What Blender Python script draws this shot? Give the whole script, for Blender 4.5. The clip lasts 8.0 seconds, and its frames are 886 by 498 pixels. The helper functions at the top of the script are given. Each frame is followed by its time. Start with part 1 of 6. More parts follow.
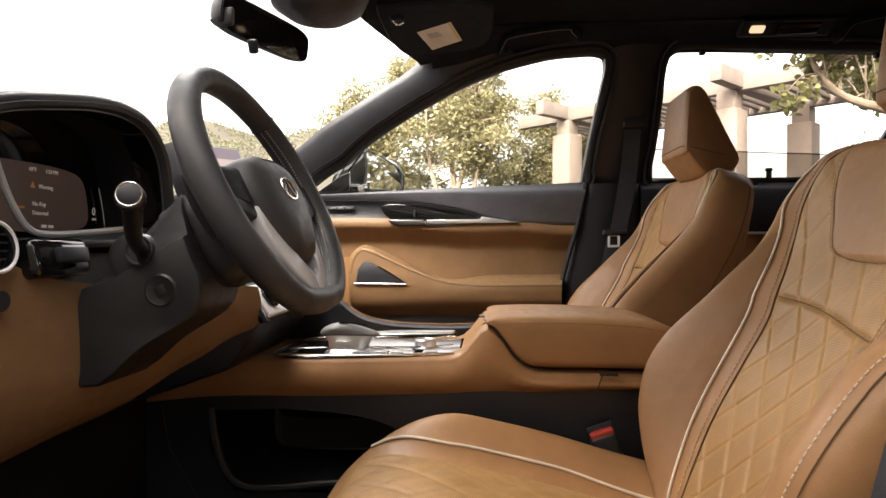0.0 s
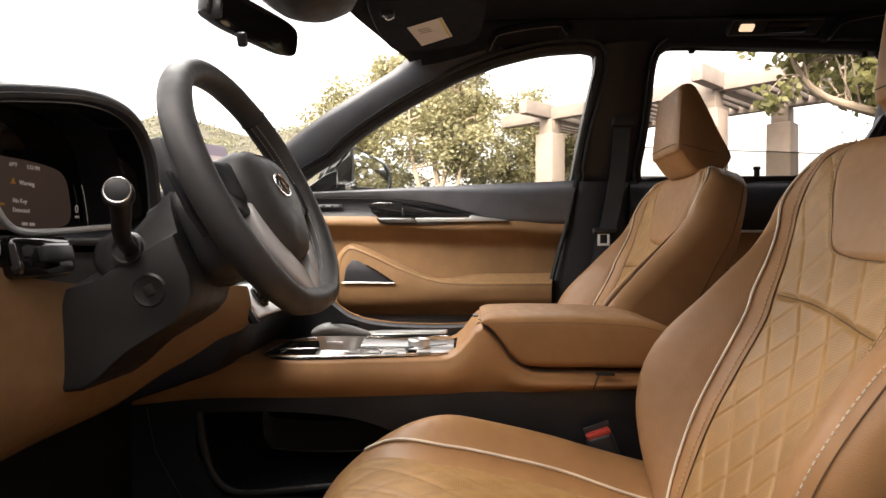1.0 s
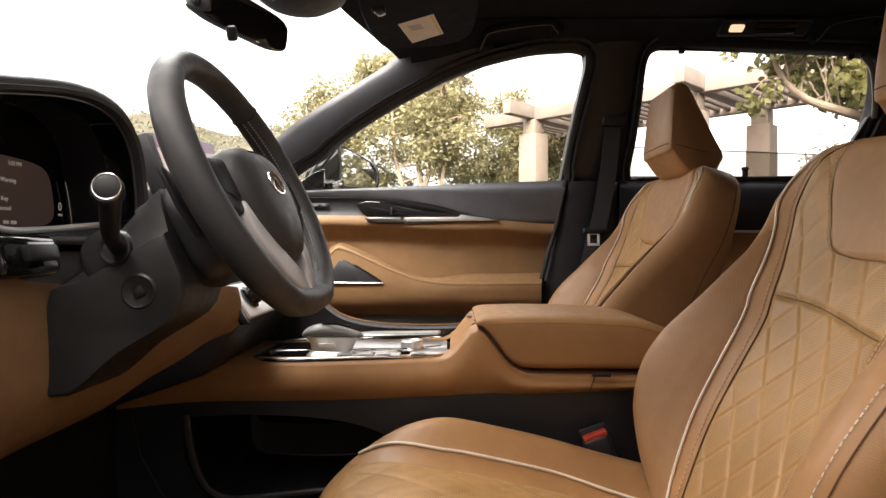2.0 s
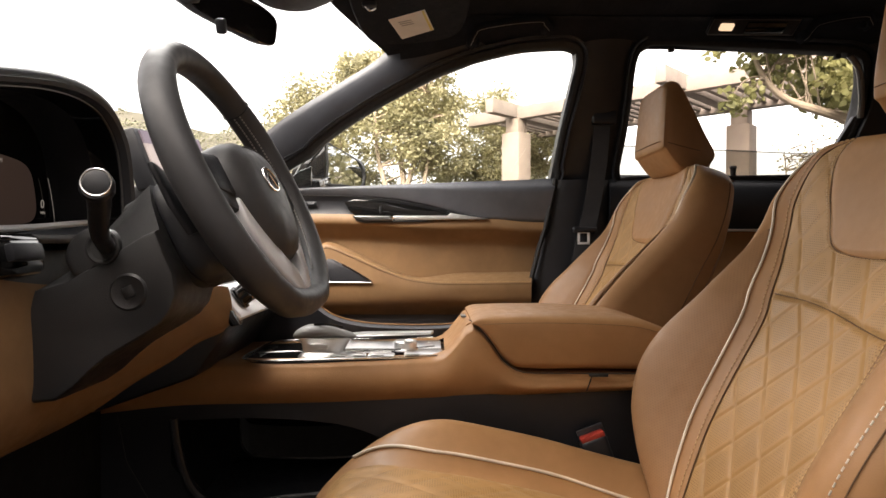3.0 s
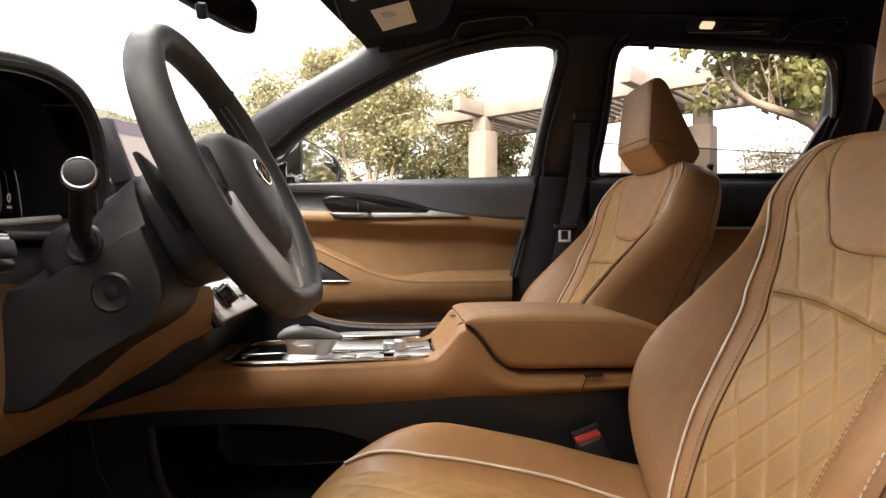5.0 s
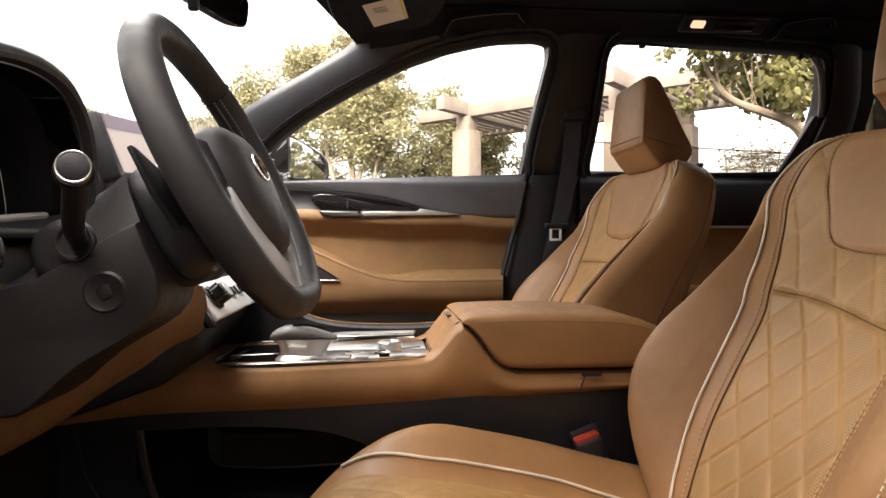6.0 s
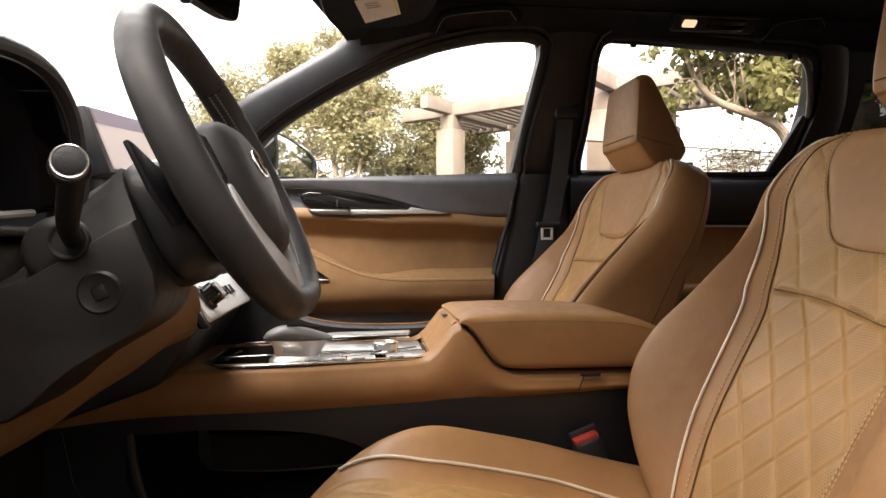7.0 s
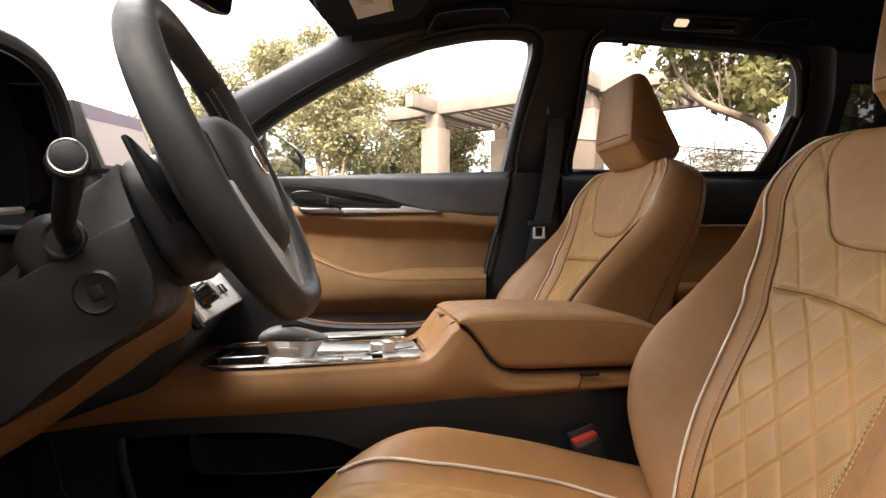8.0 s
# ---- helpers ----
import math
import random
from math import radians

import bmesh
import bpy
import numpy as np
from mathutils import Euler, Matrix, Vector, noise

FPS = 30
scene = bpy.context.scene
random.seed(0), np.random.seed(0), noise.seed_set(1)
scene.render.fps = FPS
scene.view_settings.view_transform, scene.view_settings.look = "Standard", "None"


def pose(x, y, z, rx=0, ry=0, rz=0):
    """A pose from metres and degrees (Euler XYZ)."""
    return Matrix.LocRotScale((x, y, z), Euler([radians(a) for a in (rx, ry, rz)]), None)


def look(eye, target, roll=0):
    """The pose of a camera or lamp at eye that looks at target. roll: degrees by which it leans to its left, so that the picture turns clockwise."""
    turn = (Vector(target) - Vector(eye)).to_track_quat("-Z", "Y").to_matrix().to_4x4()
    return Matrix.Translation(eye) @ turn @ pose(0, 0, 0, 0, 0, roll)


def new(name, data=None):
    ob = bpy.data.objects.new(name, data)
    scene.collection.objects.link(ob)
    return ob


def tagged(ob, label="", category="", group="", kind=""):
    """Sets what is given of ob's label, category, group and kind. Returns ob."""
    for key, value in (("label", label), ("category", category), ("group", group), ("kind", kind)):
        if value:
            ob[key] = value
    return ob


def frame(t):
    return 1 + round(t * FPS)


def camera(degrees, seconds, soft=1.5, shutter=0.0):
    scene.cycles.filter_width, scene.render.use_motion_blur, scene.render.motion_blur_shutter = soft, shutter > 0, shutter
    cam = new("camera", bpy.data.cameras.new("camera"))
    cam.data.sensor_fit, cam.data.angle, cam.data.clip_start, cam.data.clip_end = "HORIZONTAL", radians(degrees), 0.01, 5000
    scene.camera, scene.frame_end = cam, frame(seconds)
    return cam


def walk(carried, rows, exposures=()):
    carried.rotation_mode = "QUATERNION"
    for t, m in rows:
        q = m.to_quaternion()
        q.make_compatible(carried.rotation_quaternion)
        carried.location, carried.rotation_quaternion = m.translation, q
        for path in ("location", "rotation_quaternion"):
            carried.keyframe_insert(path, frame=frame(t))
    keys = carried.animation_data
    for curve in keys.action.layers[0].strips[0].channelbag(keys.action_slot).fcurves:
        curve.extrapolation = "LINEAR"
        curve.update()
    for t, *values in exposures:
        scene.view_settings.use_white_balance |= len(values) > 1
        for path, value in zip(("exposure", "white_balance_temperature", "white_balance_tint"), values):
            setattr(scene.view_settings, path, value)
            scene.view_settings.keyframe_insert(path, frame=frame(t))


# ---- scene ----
cam = camera(69.2, 8.0)
PATH = [
    (0, (0.0000, 0.0000, 0.9700), (-0.1392, 1.9951, 0.9560), 0.10),
    (0.5, (-0.0102, 0.0091, 0.9694), (-0.1225, 2.0059, 0.9548), 0.09),
    (1, (-0.0215, 0.0183, 0.9691), (-0.1055, 2.0165, 0.9515), 0.06),
    (1.5, (-0.0321, 0.0270, 0.9688), (-0.0888, 2.0261, 0.9514), 0.11),
    (3, (-0.0650, 0.0551, 0.9680), (-0.0373, 2.0547, 0.9471), 0.11),
    (3.5, (-0.0752, 0.0639, 0.9672), (-0.0205, 2.0630, 0.9444), 0.09),
    (4, (-0.0864, 0.0730, 0.9664), (-0.0039, 2.0711, 0.9428), 0.10),
    (4.5, (-0.0975, 0.0816, 0.9667), (0.0132, 2.0784, 0.9417), 0.11),
    (6, (-0.1302, 0.1086, 0.9646), (0.0627, 2.0991, 0.9362), 0.14),
    (6.5, (-0.1413, 0.1167, 0.9646), (0.0789, 2.1044, 0.9352), 0.18),
    (7, (-0.1522, 0.1262, 0.9640), (0.0947, 2.1107, 0.9330), 0.17),
    (7.5, (-0.1627, 0.1342, 0.9639), (0.1101, 2.1153, 0.9304), 0.21),
    (8, (-0.1727, 0.1420, 0.9634), (0.1243, 2.1195, 0.9296), 0.21),
]
walk(cam, [(t, look(eye, target, roll)) for t, eye, target, roll in PATH], [(0, 2.86, 7450, 16), (8, 2.86, 7450, 16)])

# ---------------------------------------------------------------- light
world = bpy.data.worlds.new("world")
scene.world = world
world.use_nodes = True
wn = world.node_tree.nodes
wbg = wn["Background"]
sky = wn.new("ShaderNodeTexSky")
sky.sky_type, sky.sun_disc = "NISHITA", False
sky.sun_elevation, sky.sun_rotation = radians(38), radians(200)
sky.air_density, sky.dust_density, sky.ozone_density = 1.0, 6.0, 0.6
veil = wn.new("ShaderNodeHueSaturation")
veil.inputs["Saturation"].default_value = 0.25
world.node_tree.links.new(sky.outputs[0], veil.inputs["Color"])
world.node_tree.links.new(veil.outputs[0], wbg.inputs[0])
wbg.inputs[1].default_value = 0.15
sun = new("sun", bpy.data.lights.new("sun", "SUN"))
sun.data.energy, sun.data.angle, sun.data.color = 0.50, radians(20), (1.0, 0.95, 0.88)
sun.matrix_world = look((0, 0, 0), (0.25, 0.75, -0.62))
# area lamp added above the driver's door opening, in place of sky light
door_light = new("door_sky_fill", bpy.data.lights.new("door_sky_fill", "AREA"))
door_light.data.shape, door_light.data.size, door_light.data.size_y = "RECTANGLE", 0.9, 0.8
door_light.data.energy, door_light.data.color = 0.65, (0.90, 0.96, 1.0)
door_light.matrix_world = look((0.05, -0.35, 2.10), (0.20, 0.95, 0.70))

# area lamp added above the windscreen, topping up the sky's light inside
screen_light = new("windscreen_sky_fill", bpy.data.lights.new("windscreen_sky_fill", "AREA"))
screen_light.data.shape, screen_light.data.size, screen_light.data.size_y = "RECTANGLE", 0.9, 0.45
screen_light.data.energy, screen_light.data.color = 2.7, (0.90, 0.96, 1.0)
screen_light.matrix_world = look((-0.55, 1.50, 1.72), (0.60, 1.40, 1.00))

# ---------------------------------------------------------------- materials


def nodes_of(name):
    m = bpy.data.materials.new(name)
    m.use_nodes = True
    return m, m.node_tree.nodes, m.node_tree.links, m.node_tree.nodes["Principled BSDF"]


def noise_tex(n, l, scale, detail=4.0, coord="Object"):
    tc, tx = n.new("ShaderNodeTexCoord"), n.new("ShaderNodeTexNoise")
    tx.inputs["Scale"].default_value, tx.inputs["Detail"].default_value = scale, detail
    l.new(tc.outputs[coord], tx.inputs["Vector"])
    return tx


def mix_colour(n, l, fac, a, b):
    r = n.new("ShaderNodeMix")
    r.data_type = "RGBA"
    l.new(fac, r.inputs["Factor"])
    for k, c in (("A", a), ("B", b)):
        i = [s for s in r.inputs if s.name == k and s.type == "RGBA"][0]
        if isinstance(c, tuple):
            i.default_value = (*c, 1)
        else:
            l.new(c, i)
    return [o for o in r.outputs if o.type == "RGBA"][0]


def ranged(n, l, src, lo, hi, a=0.0, b=1.0):
    r = n.new("ShaderNodeMapRange")
    for k, v in (("From Min", lo), ("From Max", hi), ("To Min", a), ("To Max", b)):
        r.inputs[k].default_value = v
    l.new(src, r.inputs["Value"])
    return r.outputs["Result"]


def plain(name, colour, rough=0.5, metal=0.0, vary=0.15, scale=18.0, grain=0.0, grain_scale=700.0, rough_vary=0.08, spec=0.5, coat=0.0):
    """A painted, moulded or woven surface: colour and gloss vary softly, with a fine grain."""
    m, n, l, b = nodes_of(name)
    big = noise_tex(n, l, scale)
    lo, hi = tuple(c * (1 - vary) for c in colour), tuple(min(1, c * (1 + vary)) for c in colour)
    l.new(mix_colour(n, l, ranged(n, l, big.outputs[0], 0.3, 0.7), lo, hi), b.inputs["Base Color"])
    l.new(ranged(n, l, noise_tex(n, l, scale * 4.3).outputs[0], 0.3, 0.7, max(0.02, rough - rough_vary), rough + rough_vary), b.inputs["Roughness"])
    b.inputs["Metallic"].default_value, b.inputs["Specular IOR Level"].default_value = metal, spec
    b.inputs["Coat Weight"].default_value = coat
    if grain:
        bump = n.new("ShaderNodeBump")
        bump.inputs["Strength"].default_value, bump.inputs["Distance"].default_value = grain, 0.0006
        v = n.new("ShaderNodeTexVoronoi")
        v.inputs["Scale"].default_value = grain_scale
        tc = n.new("ShaderNodeTexCoord")
        l.new(tc.outputs["Object"], v.inputs["Vector"])
        l.new(v.outputs["Distance"], bump.inputs["Height"])
        l.new(bump.outputs[0], b.inputs["Normal"])
    return m


def leather(name, colour, holes=False, rough=0.46):
    """Semi-aniline leather: mottled colour, fine pebble grain, soft creases; holes adds the punched pattern."""
    m, n, l, b = nodes_of(name)
    big, mid = noise_tex(n, l, 9.0, 5.0), noise_tex(n, l, 60.0, 3.0)
    lo, hi = tuple(c * 0.86 for c in colour), tuple(c * 1.12 for c in colour)
    col = mix_colour(n, l, ranged(n, l, big.outputs[0], 0.3, 0.7), lo, hi)
    col = mix_colour(n, l, ranged(n, l, mid.outputs[0], 0.35, 0.8, 0.0, 0.35), col, tuple(c * 0.8 for c in colour))
    tc = n.new("ShaderNodeTexCoord")
    v = n.new("ShaderNodeTexVoronoi")
    v.inputs["Scale"].default_value = 620
    l.new(tc.outputs["Object"], v.inputs["Vector"])
    bump = n.new("ShaderNodeBump")
    bump.inputs["Strength"].default_value, bump.inputs["Distance"].default_value = 0.22, 0.0005
    l.new(v.outputs["Distance"], bump.inputs["Height"])
    crease = n.new("ShaderNodeBump")
    crease.inputs["Strength"].default_value, crease.inputs["Distance"].default_value = 0.25, 0.004
    l.new(noise_tex(n, l, 14.0, 6.0).outputs[0], crease.inputs["Height"])
    l.new(crease.outputs[0], bump.inputs["Normal"])
    if holes:
        # punched holes on a staggered grid, 5 mm apart
        sep = n.new("ShaderNodeSeparateXYZ")
        l.new(tc.outputs["UV"], sep.inputs[0])

        def math_node(op, a, b2=None):
            k = n.new("ShaderNodeMath")
            k.operation = op
            for i, q in enumerate((a, b2)):
                if q is None:
                    continue
                if isinstance(q, (int, float)):
                    k.inputs[i].default_value = q
                else:
                    l.new(q, k.inputs[i])
            return k.outputs[0]
        p = 0.0034
        row = math_node("DIVIDE", sep.outputs[1], p)
        stag = math_node("MULTIPLY", math_node("MODULO", math_node("FLOOR", row), 2.0), 0.5)
        colm = math_node("ADD", math_node("DIVIDE", sep.outputs[0], p), stag)
        fx = math_node("SUBTRACT", math_node("FRACT", math_node("ADD", colm, 100.0)), 0.5)
        fy = math_node("SUBTRACT", math_node("FRACT", row), 0.5)
        dist = math_node("SQRT", math_node("ADD", math_node("MULTIPLY", fx, fx), math_node("MULTIPLY", fy, fy)))
        hole = ranged(n, l, dist, 0.20, 0.30, 1.0, 0.0)
        # no holes along the sewn lines
        qa = math_node("ADD", math_node("DIVIDE", math_node("SUBTRACT", sep.outputs[0], 0.007), 0.062), math_node("DIVIDE", math_node("SUBTRACT", sep.outputs[1], 1.178), 0.083))
        qb = math_node("SUBTRACT", math_node("DIVIDE", math_node("SUBTRACT", sep.outputs[0], 0.007), 0.062), math_node("DIVIDE", math_node("SUBTRACT", sep.outputs[1], 1.178), 0.083))
        for q in (() if holes == "plain" else (qa, qb)):
            off = math_node("ABSOLUTE", math_node("SUBTRACT", math_node("FRACT", math_node("ADD", q, 100.5)), 0.5))
            hole = math_node("MULTIPLY", hole, ranged(n, l, off, 0.13, 0.17, 0.0, 1.0))
        col = mix_colour(n, l, math_node("MULTIPLY", hole, 0.16 if holes == "plain" else 0.55), col, tuple(c * 0.18 for c in colour))
    l.new(col, b.inputs["Base Color"])
    l.new(bump.outputs[0], b.inputs["Normal"])
    l.new(ranged(n, l, mid.outputs[0], 0.3, 0.7, rough - 0.06, rough + 0.08), b.inputs["Roughness"])
    b.inputs["Specular IOR Level"].default_value = 0.32
    return m


def glass(name, tint, gloss_rough=0.0, ior=1.45):
    m = bpy.data.materials.new(name)
    m.use_nodes = True
    n, l = m.node_tree.nodes, m.node_tree.links
    n.remove(n["Principled BSDF"])
    tr, gl, fr, mx = n.new("ShaderNodeBsdfTransparent"), n.new("ShaderNodeBsdfGlossy"), n.new("ShaderNodeFresnel"), n.new("ShaderNodeMixShader")
    tr.inputs[0].default_value, gl.inputs["Roughness"].default_value = (*tint, 1), gloss_rough
    fr.inputs[0].default_value = ior
    l.new(fr.outputs[0], mx.inputs[0])
    l.new(tr.outputs[0], mx.inputs[1])
    l.new(gl.outputs[0], mx.inputs[2])
    l.new(mx.outputs[0], n["Material Output"].inputs[0])
    return m


def glowing(name, colour, strength):
    m, n, l, b = nodes_of(name)
    b.inputs["Base Color"].default_value = (*[c * 0.5 for c in colour], 1)
    b.inputs["Emission Color"].default_value, b.inputs["Emission Strength"].default_value = (*colour, 1), strength
    return m


def leafy(name, colour, colour2, through_light=0.45):
    """Leaves: each one its own shade, drifting between two greens from clump to clump."""
    m, n, l, b = nodes_of(name)
    geo = n.new("ShaderNodeNewGeometry")
    drift = noise_tex(n, l, 1.6, 3.0)
    add = n.new("ShaderNodeMath")
    add.operation = "ADD"
    l.new(ranged(n, l, drift.outputs[0], 0.35, 0.65, 0.0, 0.6), add.inputs[0])
    l.new(ranged(n, l, geo.outputs["Random Per Island"], 0.0, 1.0, 0.0, 0.4), add.inputs[1])
    c = mix_colour(n, l, add.outputs[0], colour, colour2)
    l.new(c, b.inputs["Base Color"])
    b.inputs["Roughness"].default_value = 0.55
    tl, mx = n.new("ShaderNodeBsdfTranslucent"), n.new("ShaderNodeMixShader")
    l.new(c, tl.inputs[0])
    mx.inputs[0].default_value = through_light
    l.new(b.outputs[0], mx.inputs[1])
    l.new(tl.outputs[0], mx.inputs[2])
    l.new(mx.outputs[0], n["Material Output"].inputs[0])
    return m


TAN = (0.340, 0.178, 0.078)
M_TAN = leather("tan_leather", TAN)
M_TAN_HOLES = leather("tan_perforated_leather", (0.375, 0.212, 0.084), holes=True)
M_TAN_SIDE = leather("tan_pierced_side_leather", (0.300, 0.160, 0.076), holes="plain")
# tan leather with shade mixed into its colour, for door, knees and glovebox
M_TAN_SHADED = leather("tan_leather_shaded", (0.225, 0.130, 0.063), rough=0.5)
M_BLACK_SOFT = plain("black_soft_plastic", (0.0130, 0.0143, 0.0178), 0.42, grain=0.25, grain_scale=900)
M_GREY_SOFT = plain("charcoal_soft_plastic", (0.0245, 0.0260, 0.0310), 0.40, grain=0.25, grain_scale=900)
M_COLUMN = plain("black_grained_plastic", (0.026, 0.026, 0.027), 0.40, grain=0.25, grain_scale=900)
M_CAP = plain("charcoal_door_vinyl", (0.084, 0.087, 0.098), 0.40, grain=0.25, grain_scale=900)
M_GLOSS = plain("piano_black", (0.006, 0.006, 0.006), 0.08, coat=0.5, rough_vary=0.03)
M_LINER = plain("black_headliner_cloth", (0.017, 0.0185, 0.0225), 0.92, grain=0.35, grain_scale=1500, spec=0.15)
M_CARPET = plain("black_carpet", (0.010, 0.010, 0.010), 0.98, grain=0.8, grain_scale=500, spec=0.1)
M_CHROME = plain("satin_chrome", (0.75, 0.74, 0.72), 0.22, 1.0, 0.04, rough_vary=0.05)
M_SILVER = plain("brushed_silver", (0.70, 0.70, 0.69), 0.36, 0.85, 0.03, 12, rough_vary=0.02)
M_SATIN = plain("satin_silver_paint", (0.70, 0.70, 0.70), 0.30, 0.85, 0.03, 12, rough_vary=0.02)
# near-white base in place of the sky reflected in silver and chrome trim
M_PALE = plain("pale_silver_sheen", (0.80, 0.80, 0.81), 0.32, 0.0, 0.03, 12, rough_vary=0.02)
M_SPOKE = plain("silver_spoke_paint", (0.62, 0.62, 0.63), 0.34, 0.10, 0.03, 12, rough_vary=0.03)
M_KNOB = plain("grey_satin_leather", (0.12, 0.117, 0.112), 0.42, grain=0.25, grain_scale=800)
M_DARK_SILVER = plain("dark_satin_metal", (0.20, 0.20, 0.20), 0.35, 0.9, 0.06, 90)
M_PIPING = plain("cream_piping", (0.70, 0.62, 0.50), 0.5, grain=0.2)
M_THREAD = plain("beige_thread", (0.50, 0.33, 0.16), 0.7)
M_GREY_THREAD = plain("grey_thread", (0.30, 0.29, 0.28), 0.7)
M_SEAM = plain("dark_seam", (0.11, 0.057, 0.024), 0.8)
M_RED = plain("red_plastic", (0.42, 0.045, 0.03), 0.4)
M_WEB = plain("charcoal_webbing", (0.045, 0.046, 0.050), 0.85, grain=0.6, grain_scale=800, spec=0.2)
M_RUBBER = plain("black_rubber", (0.012, 0.012, 0.012), 0.7)
M_PAPER = plain("paper_label", (0.86, 0.81, 0.73), 0.6, vary=0.05)
M_YELLOW = plain("yellow_print", (0.80, 0.68, 0.22), 0.6, vary=0.05)
M_PRINT = plain("grey_print", (0.45, 0.40, 0.36), 0.7)
M_WHEEL_LEATHER = plain("grey_black_leather", (0.047, 0.047, 0.049), 0.52, grain=0.14, grain_scale=900)
M_GLASS = glass("clear_glass", (0.93, 0.96, 0.94))
M_PRIVACY = glass("privacy_glass", (0.07, 0.075, 0.07))
M_TINT_GLASS = glass("tinted_glass", (0.50, 0.50, 0.48))
M_SCREEN_GLASS = glass("laminated_glass", (0.95, 0.97, 0.96), ior=1.08)
M_MIRROR = plain("dimmed_mirror_silver", (0.55, 0.56, 0.57), 0.02, 1.0, 0.0, rough_vary=0.0)
M_SCREEN = plain("dark_display_glass", (0.010, 0.009, 0.010), 0.06, rough_vary=0.02, coat=1.0)
M_CLUSTER = glowing("dim_display", (0.24, 0.17, 0.145), 0.0120)
M_PAGE = glowing("lit_page", (0.78, 0.68, 0.66), 0.06)
M_PAGE_TOP = glowing("lit_page_header", (0.34, 0.27, 0.36), 0.05)
M_TEXT = glowing("display_text", (0.9, 0.86, 0.8), 0.023)
M_AMBER = glowing("amber_text", (0.9, 0.45, 0.1), 0.016)
M_LAMP = glowing("warm_lamp", (1.0, 0.76, 0.52), 0.14)
M_STUCCO = plain("tan_stucco", (0.172, 0.138, 0.112), 0.9, vary=0.1, scale=3, grain=0.5, grain_scale=60)
M_BEAM = plain("painted_beam", (0.157, 0.130, 0.111), 0.8, vary=0.14, scale=4, grain=0.4, grain_scale=40)
M_WALL_DARK = plain("brown_stucco", (0.22, 0.185, 0.16), 0.9, vary=0.1, scale=2, grain=0.4, grain_scale=40)
M_BASE = plain("brown_stone_base", (0.26, 0.21, 0.17), 0.9, vary=0.2, scale=9, grain=0.5, grain_scale=30)
M_BARK = plain("bark", (0.185, 0.148, 0.108), 0.95, vary=0.35, scale=6, grain=0.9, grain_scale=25)
M_LEAF = leafy("olive_leaves", (0.200, 0.190, 0.098), (0.350, 0.325, 0.195), 0.55)
M_LEAF_BIG = leafy("broad_leaves", (0.120, 0.126, 0.046), (0.255, 0.245, 0.105), 0.50)
# pale, close greens carry the haze over the far hillside
M_HEDGE = leafy("hillside_shrubs", (0.140, 0.143, 0.092), (0.194, 0.189, 0.130))
M_ASPHALT = plain("asphalt", (0.055, 0.053, 0.050), 0.9, vary=0.25, scale=0.7, grain=0.8, grain_scale=90)
M_EARTH = plain("dry_hill_earth", (0.074, 0.068, 0.048), 0.95, vary=0.3, scale=0.08)
M_CAR_PAINT = plain("dark_car_paint", (0.012, 0.010, 0.010), 0.22, coat=0.4, rough_vary=0.04)

# ---------------------------------------------------------------- building helpers
BASE = {}


def thing(name, x, y, z, label, category, group="", kind=""):
    """An empty at the base of a thing."""
    ob = new(name)
    ob.location, ob.empty_display_size = (x, y, z), 0.05
    BASE[ob.name] = Vector((x, y, z))
    return tagged(ob, label, category, group, kind)


def mesh_object(name, bm, material, angle=35, smooth=True):
    bmesh.ops.recalc_face_normals(bm, faces=bm.faces)
    me = bpy.data.meshes.new(name)
    for f in bm.faces:
        f.smooth = smooth
    bm.to_mesh(me)
    bm.free()
    if smooth:
        me.set_sharp_from_angle(angle=radians(angle))
    me.materials.append(material)
    return new(name, me)


def part(name, bm, material, parent, label="", angle=35):
    """One mesh object under a thing or a part; its vertices are in world metres."""
    ob = mesh_object(name, bm, material, angle)
    ob.parent = parent
    if parent.name in BASE:
        ob.matrix_parent_inverse = Matrix.Translation(-BASE[parent.name])
    return tagged(ob, label) if label else ob


def setting(name, bm, material, label, category, angle=35):
    return tagged(mesh_object(name, bm, material, angle), label, category, kind="structure")


def lerp(a, b, t):
    return a + (b - a) * t


def step(a, b, x):
    t = min(1, max(0, (x - a) / (b - a)))
    return t * t * (3 - 2 * t)


def curve(points, n, closed=False):
    """n points along a smooth curve through the given ones, evenly spread by parameter."""
    P = [Vector(p) for p in points]
    k = len(P)
    out = []
    for i in range(n):
        u = i * (k if closed else k - 1) / (n if closed else n - 1)
        j = min(int(u), k - 1 if closed else k - 2)
        f = u - j
        g = (lambda q: P[q % k]) if closed else (lambda q: P[min(k - 1, max(0, q))])
        a, b, c, d = g(j - 1), g(j), g(j + 1), g(j + 2)
        out.append(0.5 * ((2 * b) + (c - a) * f + (2 * a - 5 * b + 4 * c - d) * f * f + (3 * b - a - 3 * c + d) * f ** 3))
    return out


